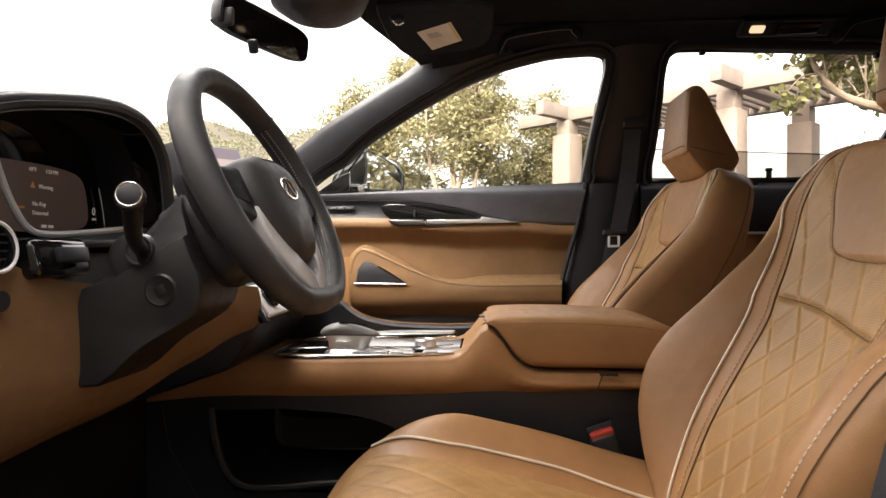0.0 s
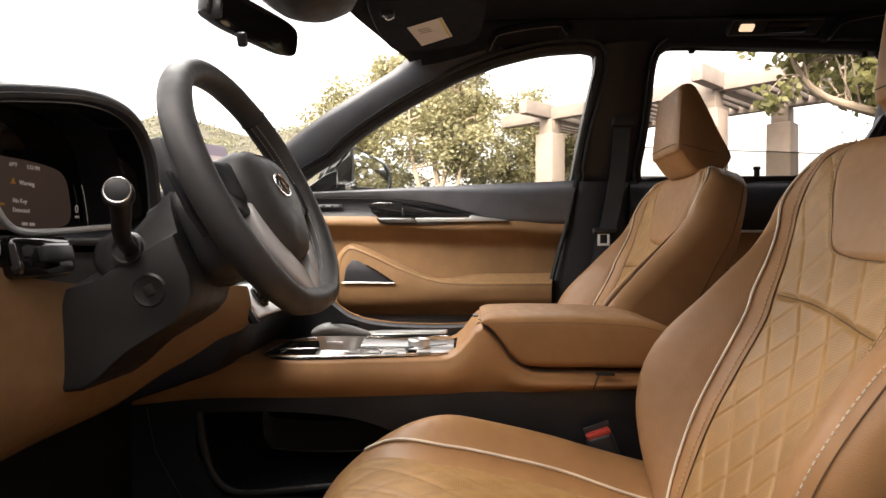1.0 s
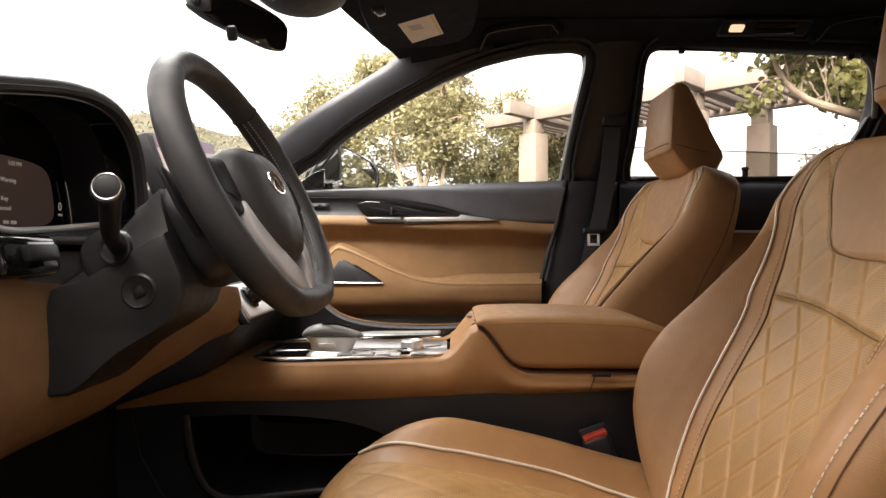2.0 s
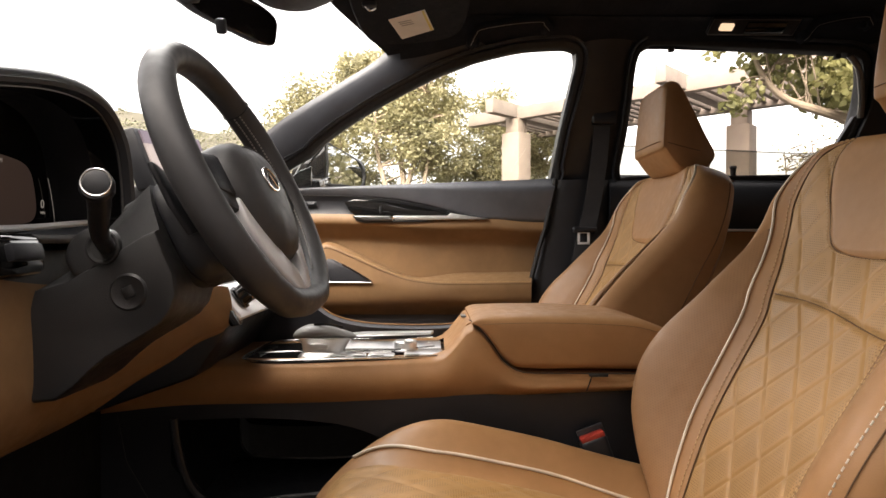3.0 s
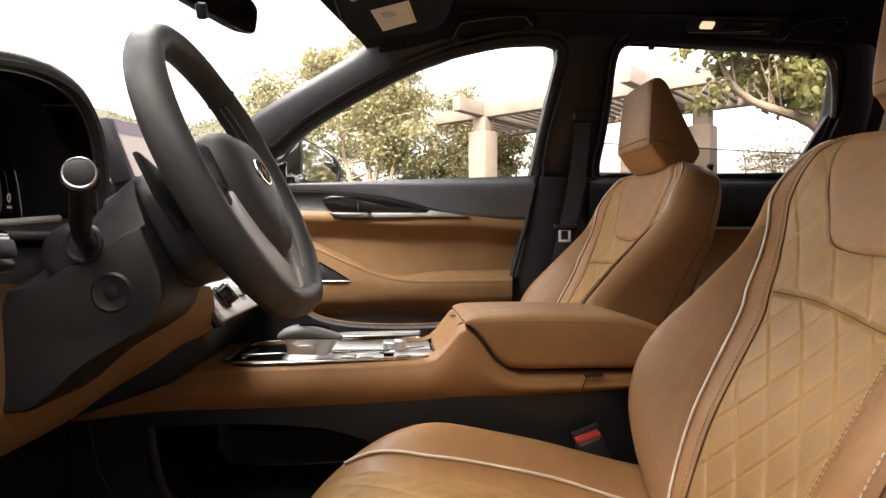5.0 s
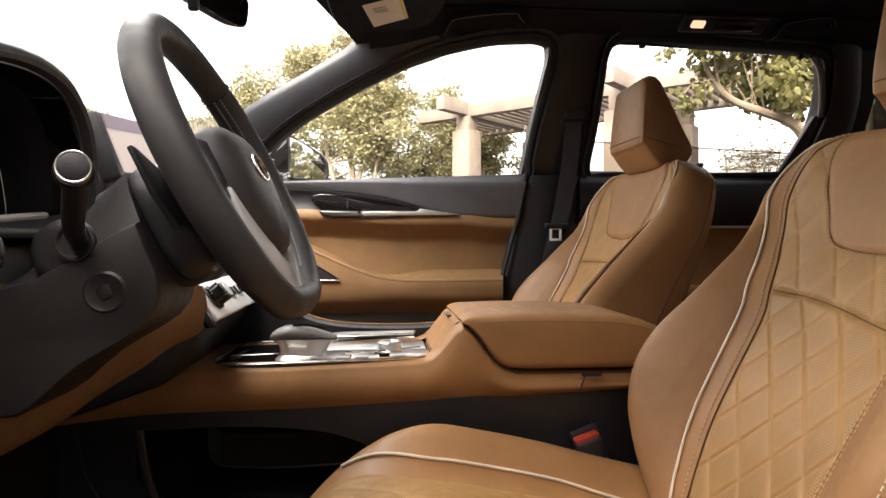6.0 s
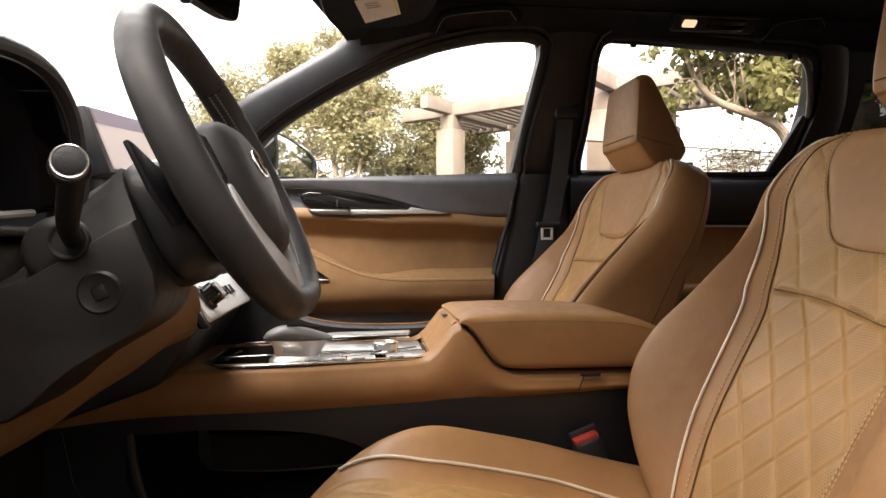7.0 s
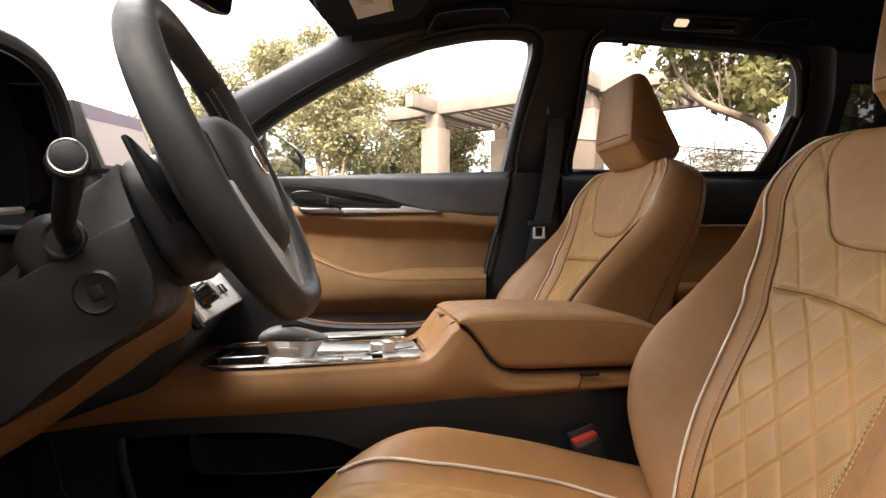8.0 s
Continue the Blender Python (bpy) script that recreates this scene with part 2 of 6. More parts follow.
def along(table, x):
    """A smooth function through (x, value) pairs."""
    if x <= table[0][0]:
        return table[0][1]
    if x >= table[-1][0]:
        return table[-1][1]
    for i in range(len(table) - 1):
        if x <= table[i + 1][0]:
            (x0, b), (x1, c) = table[i], table[i + 1]
            sa = (c - table[i - 1][1]) / (x1 - table[i - 1][0]) if i else (c - b) / (x1 - x0)
            sb = (table[i + 2][1] - b) / (table[i + 2][0] - x0) if i + 2 < len(table) else (c - b) / (x1 - x0)
            h, t = x1 - x0, (x - x0) / (x1 - x0)
            return (2 * t ** 3 - 3 * t * t + 1) * b + (t ** 3 - 2 * t * t + t) * h * sa + (3 * t * t - 2 * t ** 3) * c + (t ** 3 - t * t) * h * sb


def box(size, at, bevel=0.0, turn=None, seg=2, bm=None):
    bm2 = bmesh.new()
    bmesh.ops.create_cube(bm2, size=1)
    bmesh.ops.scale(bm2, vec=size, verts=bm2.verts)
    if bevel:
        bmesh.ops.bevel(bm2, geom=bm2.edges[:], offset=bevel, segments=seg, affect="EDGES", profile=0.5)
    m = Matrix.Translation(at) @ (turn.to_4x4() if turn is not None else Matrix())
    bmesh.ops.transform(bm2, matrix=m, verts=bm2.verts)
    return joined(bm, bm2)


def joined(bm, bm2):
    if bm is None:
        return bm2
    me = bpy.data.meshes.new("tmp")
    bm2.to_mesh(me)
    bm2.free()
    bm.from_mesh(me)
    bpy.data.meshes.remove(me)
    return bm


def prism(outline, push, bevel=0.0, seg=2, bm=None):
    """A closed outline of 3D points, pushed out to a solid, its edges rounded."""
    b2 = bmesh.new()
    vs = [b2.verts.new(p) for p in outline]
    f = b2.faces.new(vs)
    r = bmesh.ops.extrude_face_region(b2, geom=[f])
    bmesh.ops.translate(b2, vec=Vector(push), verts=[v for v in r["geom"] if isinstance(v, bmesh.types.BMVert)])
    if bevel:
        ed = [e for e in b2.edges if len(e.link_faces) == 2 and e.calc_face_angle(0) > 0.6]
        bmesh.ops.bevel(b2, geom=ed, offset=bevel, segments=seg, affect="EDGES", profile=0.5, clamp_overlap=True)
    return joined(bm, b2)


def rings(sections, caps=True, closed_path=False, bm=None):
    """A skin over cross-sections, each a closed ring of as many points."""
    b2 = bmesh.new()
    V = [[b2.verts.new(p) for p in s] for s in sections]
    k = len(V[0])
    for i in range(len(V) - (0 if closed_path else 1)):
        a, c = V[i], V[(i + 1) % len(V)]
        for j in range(k):
            b2.faces.new((a[j], a[(j + 1) % k], c[(j + 1) % k], c[j]))
    if caps and not closed_path:
        b2.faces.new(V[0])
        b2.faces.new(V[-1])
    return joined(bm, b2)


def tube(points, r, seg=8, closed=False, squash=1.0, bm=None):
    P = [Vector(p) for p in points]
    secs, up = [], None
    for i, p in enumerate(P):
        d = (P[(i + 1) % len(P)] - P[i - 1]) if closed else (P[min(i + 1, len(P) - 1)] - P[max(0, i - 1)])
        d.normalize()
        if up is None:
            up = d.orthogonal().normalized()
        up = (up - d * up.dot(d)).normalized()
        side = d.cross(up)
        rr = r(i / max(1, len(P) - 1)) if callable(r) else r
        secs.append([p + up * (rr * squash * math.cos(a)) + side * (rr * math.sin(a)) for a in (2 * math.pi * j / seg for j in range(seg))])
    return rings(secs, True, closed, bm)


def patch(f, nu, nv, bm=None, uv=None, thick=None):
    """A surface f(u, v) for u, v from 0 to 1. thick: a vector that gives it a back and rims."""
    b2 = bmesh.new()
    V = [[b2.verts.new(f(i / nu, j / nv)) for j in range(nv + 1)] for i in range(nu + 1)]
    lay = b2.loops.layers.uv.new("UVMap") if uv else None
    for i in range(nu):
        for j in range(nv):
            q = b2.faces.new((V[i][j], V[i + 1][j], V[i + 1][j + 1], V[i][j + 1]))
            if uv:
                for lp, (a, b) in zip(q.loops, ((i, j), (i + 1, j), (i + 1, j + 1), (i, j + 1))):
                    lp[lay].uv = uv(a / nu, b / nv)
    if thick is not None:
        r = bmesh.ops.extrude_face_region(b2, geom=b2.faces[:])
        bmesh.ops.translate(b2, vec=Vector(thick), verts=[v for v in r["geom"] if isinstance(v, bmesh.types.BMVert)])
    return joined(bm, b2)


def lathe(profile, centre, axis, seg=24, bm=None):
    """Turned about axis: profile of (radius, height along the axis)."""
    axis = Vector(axis).normalized()
    a = axis.orthogonal().normalized()
    b = axis.cross(a)
    c = Vector(centre)
    secs = [[c + axis * h + (a * math.cos(t) + b * math.sin(t)) * max(r, 1e-4) for t in (2 * math.pi * j / seg for j in range(seg))] for r, h in profile]
    return rings(secs, True, False, bm)


def stitches(points, length, gap, r, bm=None):
    """Single stitches laid along a line."""
    P = [Vector(p) for p in points]
    acc, nxt, b2 = 0.0, 0.0, bm or bmesh.new()
    for a, b in zip(P, P[1:]):
        seg = (b - a).length
        while nxt <= acc + seg and seg > 1e-6:
            d = (b - a) / seg
            p = a + d * (nxt - acc)
            up = d.orthogonal().normalized() * r
            sd = d.cross(up).normalized() * r
            q = p + d * length
            ring = [[c + up, c + sd, c - up, c - sd] for c in (p, q)]
            V = [[b2.verts.new(v) for v in s] for s in ring]
            for j in range(4):
                b2.faces.new((V[0][j], V[0][(j + 1) % 4], V[1][(j + 1) % 4], V[1][j]))
            nxt += length + gap
        acc += seg
    return b2

# ---------------------------------------------------------------- car shell
MID = 1.18          # the car's middle line
BELT = 1.15         # lower edge of the side windows


def gy(z):
    """The far side of the cabin above the belt line, which leans inwards."""
    return 2.01 - 0.417 * (z - BELT)


def roof_z(x, y):
    k = abs(y - MID) / 0.68
    front = -0.12 * step(0.05, -0.42, x)
    return 1.605 - 0.085 * k ** 4 + front * (0.75 - 0.25 * k)


# headliner, with a real thickness
hb = patch(lambda u, v: (lambda x: Vector((x, MID + (2 * v - 1) * 0.69, roof_z(x, MID + (2 * v - 1) * 0.69))))(lerp(-0.36 + 0.17 * (2 * v - 1) ** 2, 2.6, u ** 1.5)), 60, 40, thick=(0, 0, 0.05))
setting("ceiling", hb, M_LINER, "black cloth headliner over the whole cabin", "ceiling")
HEADER = [(1.18, -0.335), (1.38, -0.306), (1.422, -0.298), (1.497, -0.283), (1.594, -0.258), (1.70, -0.230), (1.784, -0.206), (1.84, -0.185)]


def header(u, v):
    y = MID + (2 * u - 1) * 0.655
    x = along(HEADER, MID + abs(y - MID))
    return Vector((x + 0.10 * v, y, 1.484 + 0.006 * math.sin(math.pi * u) + 0.012 * v + 0.035 * v ** 2))


setting("header_trim", patch(header, 60, 8, thick=(0.0, 0, 0.03)), M_LINER, "black cloth edge of the roof above the windscreen", "trim")
setting("floor", box((3.6, 1.66, 0.06), (0.75, MID, 0.36), 0.01), M_CARPET, "black carpeted cabin floor", "floor")
setting("sill", box((3.4, 0.10, 0.20), (0.75, 0.38, 0.38), 0.03), M_BLACK_SOFT, "black door sill beside the driver's seat", "sill")
setting("ground", patch(lambda u, v: Vector((lerp(-600, 600, u), lerp(-600, 600, v), 0)), 8, 8), M_ASPHALT, "grey asphalt ground round the car", "ground")

# far window openings: outlines in (x, z), read along the leaning side
WIN_F = curve([(-0.590, 1.130), (-0.545, 1.162), (-0.505, 1.189), (-0.440, 1.223), (-0.404, 1.254), (-0.346, 1.295), (-0.290, 1.328), (-0.220, 1.367), (-0.143, 1.405), (-0.060, 1.443), (0.021, 1.471), (0.105, 1.492), (0.185, 1.507), (0.260, 1.512), (0.305, 1.512), (0.335, 1.498), (0.337, 1.458), (0.325, 1.388), (0.305, 1.290), (0.294, 1.197), (0.286, 1.158), (0.113, 1.153), (-0.148, 1.141), (-0.413, 1.132)], 96, True)
WIN_R = curve([(0.497, 1.172), (0.502, 1.28), (0.505, 1.374), (0.507, 1.48), (0.530, 1.514), (0.58, 1.520), (0.80, 1.514), (1.05, 1.506), (1.112, 1.500), (1.146, 1.486), (1.160, 1.45), (1.166, 1.40), (1.172, 1.352), (1.158, 1.275), (1.142, 1.205), (1.11, 1.180), (0.80, 1.172), (0.55, 1.170)], 68, True)


def frame_band(outline, width, depth, lift, bm=None, gap=0.0):
    """A rubber or trim band round a window opening."""
    n = len(outline)
    cx, cz = sum(p[0] for p in outline) / n, sum(p[1] for p in outline) / n
    secs = []
    for i, p in enumerate(outline):
        a, b = outline[i - 1], outline[(i + 1) % n]
        t = Vector((b[0] - a[0], b[1] - a[1])).normalized()
        nrm = Vector((t[1], -t[0]))
        if nrm.dot(Vector((p[0] - cx, p[1] - cz))) < 0:
            nrm = -nrm
        q = (p[0] + nrm[0] * (gap + width), p[1] + nrm[1] * (gap + width))
        p = (p[0] + nrm[0] * gap, p[1] + nrm[1] * gap)
        i0, i1 = Vector((p[0], gy(p[1]) - lift, p[1])), Vector((q[0], gy(q[1]) - lift - 0.004, q[1]))
        o0, o1 = Vector((p[0], gy(p[1]) + depth, p[1])), Vector((q[0], gy(q[1]) + depth, q[1]))
        secs.append([i0, lerp(i0, i1, 0.25) + Vector((0, -0.004, 0)), lerp(i0, i1, 0.75) + Vector((0, -0.004, 0)), i1, o1, o0])
    return rings(secs, False, True, bm)


def glass_edge(x):
    """Upper edge of the lowered rear glass."""
    return 1.259 - 0.037 * (x - 0.488)


def below_edge(outline):
    """The part of an outline under the lowered glass's edge."""
    out = []
    for a, b in zip(outline, outline[1:] + outline[:1]):
        da, db = a[1] - glass_edge(a[0]), b[1] - glass_edge(b[0])
        if da <= 0:
            out.append(a)
        if da * db < 0:
            out.append(lerp(Vector(a), Vector(b), da / (da - db)))
    return out


def pane(outline, shift=0.012):
    b = bmesh.new()
    b.faces.new([b.verts.new((p[0], gy(p[1]) + shift, p[1])) for p in outline])
    return b


for nm, ol, lab in (("window_1", WIN_F, "front passenger window with a black rubber frame"), ("window_2", WIN_R, "rear passenger window with a black rubber frame")):
    w = thing(nm, ol[0][0], 2.0, 1.15, lab, "window", kind="structure")
    part("window_frame", frame_band(ol, 0.018, 0.03, 0.008), M_RUBBER, w)
    part("seal", frame_band(ol, 0.006, 0.02, 0.021, gap=0.020), M_BLACK_SOFT, w, "charcoal door seal")
    if nm == "window_2":
        # the privacy glass is wound down to a third
        p = part("pane", pane(below_edge(ol)), M_TINT_GLASS, w, "tinted side glass wound most of the way down")
        part("pane_edge", tube([(x, gy(glass_edge(x)) + 0.012, glass_edge(x)) for x in (0.50, 0.80, 1.135)], 0.0022, 6), M_TINT_GLASS, w)
        for x, z in ((0.603, 1.513), (1.08, 1.498)):
            part("guide_clip", box((0.016, 0.016, 0.014), (x, gy(z) + 0.006, z), 0.003), M_RUBBER, w, "small black rubber guide")
    else:
        p = part("pane", pane(ol), M_GLASS, w, "clear side glass")
    p.visible_shadow = False


def side_strip(low, high, n, bulge, name, material, label, thick=0.05):
    """A pillar or rail trim: a rounded skin between two edges given in (x, z)."""
    a, b = curve(low, n), curve(high, n)

    def f(u, v):
        p, q = a[round(u * (n - 1))], b[round(u * (n - 1))]
        x, z = lerp(p[0], q[0], v), lerp(p[1], q[1], v)
        return Vector((x, gy(z) - bulge * math.sin(math.pi * v) ** 0.6, z))
    return setting(name, patch(f, n - 1, 10, thick=(0, thick, 0)), material, label, "pillar trim")


# A pillar from the dashboard to the roof, B pillar, roof rail, C pillar
side_strip([(-0.82, 0.98), (-0.68, 1.06), (-0.590, 1.130), (-0.505, 1.191), (-0.440, 1.225), (-0.404, 1.256), (-0.346, 1.297), (-0.290, 1.330), (-0.220, 1.369), (-0.143, 1.407), (-0.060, 1.445), (0.021, 1.473), (0.10, 1.505)],
           [(-1.00, 1.06), (-0.82, 1.142), (-0.68, 1.215), (-0.600, 1.262), (-0.53, 1.310), (-0.480, 1.342), (-0.40, 1.387), (-0.34, 1.419), (-0.306, 1.438), (-0.25, 1.468), (-0.217, 1.490), (-0.14, 1.55), (-0.08, 1.60)],
           48, 0.022, "pillar_front", M_GREY_SOFT, "charcoal cloth-covered windscreen pillar")
side_strip([(0.268, 1.00), (0.279, 1.12), (0.289, 1.17), (0.303, 1.281), (0.326, 1.419), (0.335, 1.485), (0.32, 1.54)],
           [(0.46, 1.00), (0.478, 1.12), (0.492, 1.18), (0.50, 1.281), (0.503, 1.40), (0.506, 1.485), (0.55, 1.55)],
           30, 0.020, "pillar_middle", M_BLACK_SOFT, "black plastic pillar between the side windows")
side_strip([(1.135, 1.00), (1.155, 1.18), (1.172, 1.28), (1.178, 1.38), (1.166, 1.46), (1.13, 1.55)],
           [(1.24, 1.00), (1.27, 1.18), (1.30, 1.28), (1.30, 1.38), (1.28, 1.46), (1.25, 1.55)],
           24, 0.016, "pillar_rear", M_BLACK_SOFT, "black plastic pillar behind the rear door")


def rail(u, v):
    x = lerp(-0.16, 2.4, u)
    low = 1.518 - 0.06 * step(0.12, -0.15, x)
    a, b = Vector((x, gy(low), low)), Vector((x, 1.74, roof_z(x, 1.74) - 0.004))
    p = lerp(a, b, v)
    return p + Vector((0, -0.010, 0.012)) * math.sin(math.pi * v)


setting("roof_rail", patch(rail, 60, 10, thick=(0, 0.03, 0.03)), M_LINER, "black cloth roof rail above the passenger windows", "roof rail")
# rear quarter behind the doors, with its small window
qb = bmesh.new()
patch(lambda u, v: Vector((lerp(1.24, 2.5, u), 2.0 + 0.02 * v, lerp(0.4, 1.18, v))), 4, 4, qb, thick=(0, 0.05, 0))
patch(lambda u, v: Vector((lerp(1.26, 1.345, u), gy(lerp(1.18, 1.55, v)), lerp(1.18, 1.55, v))), 4, 4, qb, thick=(0, 0.05, 0))
patch(lambda u, v: Vector((lerp(1.85, 2.5, u), gy(lerp(1.18, 1.55, v)), lerp(1.18, 1.55, v))), 4, 4, qb, thick=(0, 0.05, 0))
patch(lambda u, v: Vector((lerp(1.345, 1.85, u), gy(lerp(1.445, 1.55, v)), lerp(1.445, 1.55, v))), 4, 4, qb, thick=(0, 0.05, 0))
setting("wall_quarter", qb, M_BLACK_SOFT, "black trimmed rear quarter of the cabin", "wall")
w3 = thing("window_3", 1.345, 1.98, 1.18, "small dark-tinted rear quarter window", "window", kind="structure")
qp = part("pane", pane([(1.34, 1.175), (1.86, 1.175), (1.86, 1.45), (1.34, 1.45)], 0.03), M_PRIVACY, w3, "dark privacy glass")
qp.visible_shadow = False
bb = bmesh.new()
box((0.05, 1.66, 0.80), (2.5, MID, 0.78), 0.01, bm=bb)
setting("wall_rear", bb, M_BLACK_SOFT, "black tailgate trim closing the cabin", "wall")
# near side: pillar behind the open driver's door, roof rail and rear quarter
nb = patch(lambda u, v: Vector((lerp(0.131, 0.40, u) + 0.28 * v, 0.405 + 0.12 * step(0.45, 1.0, v) - 0.02 * math.sin(math.pi * u), lerp(0.40, 1.56, v))), 10, 16, thick=(0, -0.06, 0))
setting("pillar_driver", nb, M_GREY_SOFT, "charcoal plastic pillar beside the driver's seat", "pillar trim")
setting("roof_rail_driver", patch(lambda u, v: Vector((lerp(-0.16, 2.4, u), lerp(0.45, 0.60, v), lerp(1.47, 1.575, v))), 20, 4, thick=(0, 0, 0.04)), M_LINER, "black cloth roof rail above the driver's door", "roof rail")
setting("wall_driver_rear", patch(lambda u, v: Vector((lerp(0.5, 2.5, u), 0.36, lerp(0.3, 1.15, v))), 6, 4, thick=(0, -0.05, 0)), M_BLACK_SOFT, "black trimmed wall behind the driver's door", "wall")
# unseen wall added behind the camera to hold back light on the driver's side
setting("wall_blocker", box((30, 0.3, 5.0), (0, -2.3, 2.5), 0.02), M_WALL_DARK, "unseen brown stucco wall added to shade the driver's side", "wall")
# the driver's door, swung wide open; out of view, added to block low light
dd = thing("door_3", -0.85, 0.0, 0.35, "open driver's door swung out beside the car", "door", kind="structure")
part("door_panel", prism([(-0.76, 0.40, 0.36), (-0.76, 0.40, 1.12), (-1.05, -0.62, 1.15), (-1.05, -0.62, 0.36)], (-0.12, 0.03, 0), 0.02), M_GREY_SOFT, dd, "charcoal door panel")
part("window_frame", tube([(-0.82, 0.40, 1.12), (-0.90, 0.10, 1.42), (-1.00, -0.25, 1.50), (-1.11, -0.60, 1.15)], 0.02, 8), M_BLACK_SOFT, dd)
# windscreen
ws = bmesh.new()
patch(lambda u, v: Vector((lerp(-0.95, -0.21, v) - 0.14 * (1 - (2 * u - 1) ** 2), MID + (2 * u - 1) * lerp(0.82, 0.70, v), lerp(1.03, 1.512, v))), 20, 12, ws)
wsc = thing("windscreen", -0.7, MID, 1.0, "clear raked windscreen above the dashboard", "windscreen", kind="structure")
p = part("pane", ws, M_SCREEN_GLASS, wsc, "clear raked glass")
p.visible_shadow = False

# ---------------------------------------------------------------- far front door
door = thing("door_1", -0.1, 2.0, 0.45, "closed front passenger door, tan leather with black top", "door", kind="structure")
DY = 2.0


def grid_skin(rows, nu, nv):
    """A smooth skin through rows of control points, each row running along the car."""
    R = [curve(r, nu + 1) for r in rows]
    cols = [curve([r[i] for r in R], nv + 1) for i in range(nu + 1)]
    return lambda u, v: cols[round(u * nu)][round(v * nv)]


def door_back(z):
    """Rear edge of the door, which leans with the pillar."""
    return lerp(0.196, 0.297, (z - 0.75) / 0.40)


def door_x(u, z):
    return lerp(-0.72, door_back(z), u)


# the sweeping line that parts the vinyl top from the dark switch panel, and the tan leather's upper edge
SWEEP = [(-0.75, 1.108), (-0.487, 1.105), (-0.315, 1.103), (-0.196, 1.093), (-0.111, 1.079), (-0.018, 1.056), (0.092, 1.034), (0.194, 1.026), (0.28, 1.025)]
TAN_TOP = [(-0.75, 1.050), (-0.30, 1.047), (-0.10, 1.036), (0.10, 1.034), (0.194, 1.026), (0.28, 1.025)]


def cap(u, v):
    x0 = door_x(u, 1.05)
    lo, hi = along(SWEEP, x0), lerp(1.129, 1.163, (x0 + 0.5) / 0.8)
    z = lerp(lo, hi, v)
    y = DY - 0.034 - 0.012 * math.sin(math.pi * v * 0.55) + 0.046 * step(0.72, 1.06, v) + 0.010 * (1 - min(1, v / 0.10)) ** 2
    return Vector((door_x(u, z), y, z))


part("top_trim", patch(cap, 90, 24, thick=(0, 0.05, 0)), M_CAP, door, "charcoal soft-touch top trim")


def switch_panel(u, v):
    x = lerp(-0.72, 0.215, u)
    z = lerp(along(TAN_TOP, x) - 0.003, along(SWEEP, x) + 0.003, v)
    return Vector((x, DY - 0.030 + 0.006 * math.sin(math.pi * v), z))


part("switch_panel", patch(switch_panel, 70, 8, thick=(0, 0.03, 0)), M_GREY_SOFT, door, "dark switch panel below the top trim")

# tan middle panel: a padded upper roll over a recessed field
ARM_BACK = [(-0.75, 0.86), (-0.45, 0.90), (-0.391, 0.962), (-0.361, 0.959), (-0.318, 0.942), (-0.266, 0.917), (-0.197, 0.882), (-0.146, 0.864), (-0.094, 0.860), (0.009, 0.872), (0.111, 0.874), (0.25, 0.876)]


def mid(u, v):
    x0 = door_x(u, 0.95)
    lo, hi = along(ARM_BACK, x0) - 0.016, along(TAN_TOP, x0) + 0.003
    z = lerp(hi, lo, v)
    d = hi - z
    y = DY - 0.036 - 0.007 * math.sin(math.pi * min(1, d / 0.040)) + 0.043 * step(0.024, 0.080, d)
    return Vector((door_x(u, z), y, z))


part("middle_panel", patch(mid, 90, 40, thick=(0, 0.03, 0)), M_TAN_SHADED, door, "tan leather middle panel, padded along the top")

# armrest: a roll that sweeps up round the pull recess and runs back as a shelf
R_BACK = [(-0.432, 1.985, 0.80), (-0.436, 1.985, 0.885), (-0.425, 1.980, 0.938), (-0.391, 1.975, 0.966), (-0.361, 1.975, 0.963), (-0.318, 1.975, 0.946), (-0.266, 1.975, 0.921), (-0.197, 1.978, 0.886), (-0.146, 1.985, 0.868), (-0.094, 1.995, 0.862), (0.009, 2.003, 0.875), (0.111, 2.004, 0.877), (0.228, 2.004, 0.879)]
R_CREST = [(-0.424, 1.943, 0.80), (-0.425, 1.943, 0.885), (-0.415, 1.942, 0.930), (-0.387, 1.940, 0.961), (-0.360, 1.940, 0.958), (-0.314, 1.938, 0.938), (-0.254, 1.936, 0.909), (-0.185, 1.936, 0.879), (-0.133, 1.938, 0.862), (-0.075, 1.942, 0.857), (0.018, 1.945, 0.857), (0.116, 1.945, 0.858), (0.223, 1.945, 0.859)]
R_SEAM = [(-0.414, 1.927, 0.80), (-0.414, 1.927, 0.880), (-0.405, 1.926, 0.924), (-0.385, 1.925, 0.949), (-0.361, 1.925, 0.948), (-0.311, 1.925, 0.927), (-0.243, 1.925, 0.896), (-0.176, 1.925, 0.869), (-0.126, 1.925, 0.855), (-0.059, 1.925, 0.847), (0.024, 1.925, 0.846), (0.12, 1.925, 0.847), (0.219, 1.925, 0.848)]
R_FACE = [(x, 1.921 + 0.002 * (x > 0), lerp(z, 0.800, 0.55)) for x, y, z in R_SEAM]
R_LOW = [(x, 1.932, 0.792) for x, y, z in R_SEAM]
R_FOOT = [(x, 1.975, 0.752) for x, y, z in R_SEAM]
part("armrest", patch(grid_skin([R_BACK, R_CREST, R_SEAM, R_FACE, R_LOW, R_FOOT], 110, 40), 110, 40, thick=(0, 0.02, 0)), M_TAN_SHADED, door, "tan leather armrest sweeping up round the pull recess")
seam_pts = curve([(x, y - 0.0012, z) for x, y, z in R_SEAM[1:]], 110)
part("seam", tube(seam_pts, 0.0012, 6), M_SEAM, door)
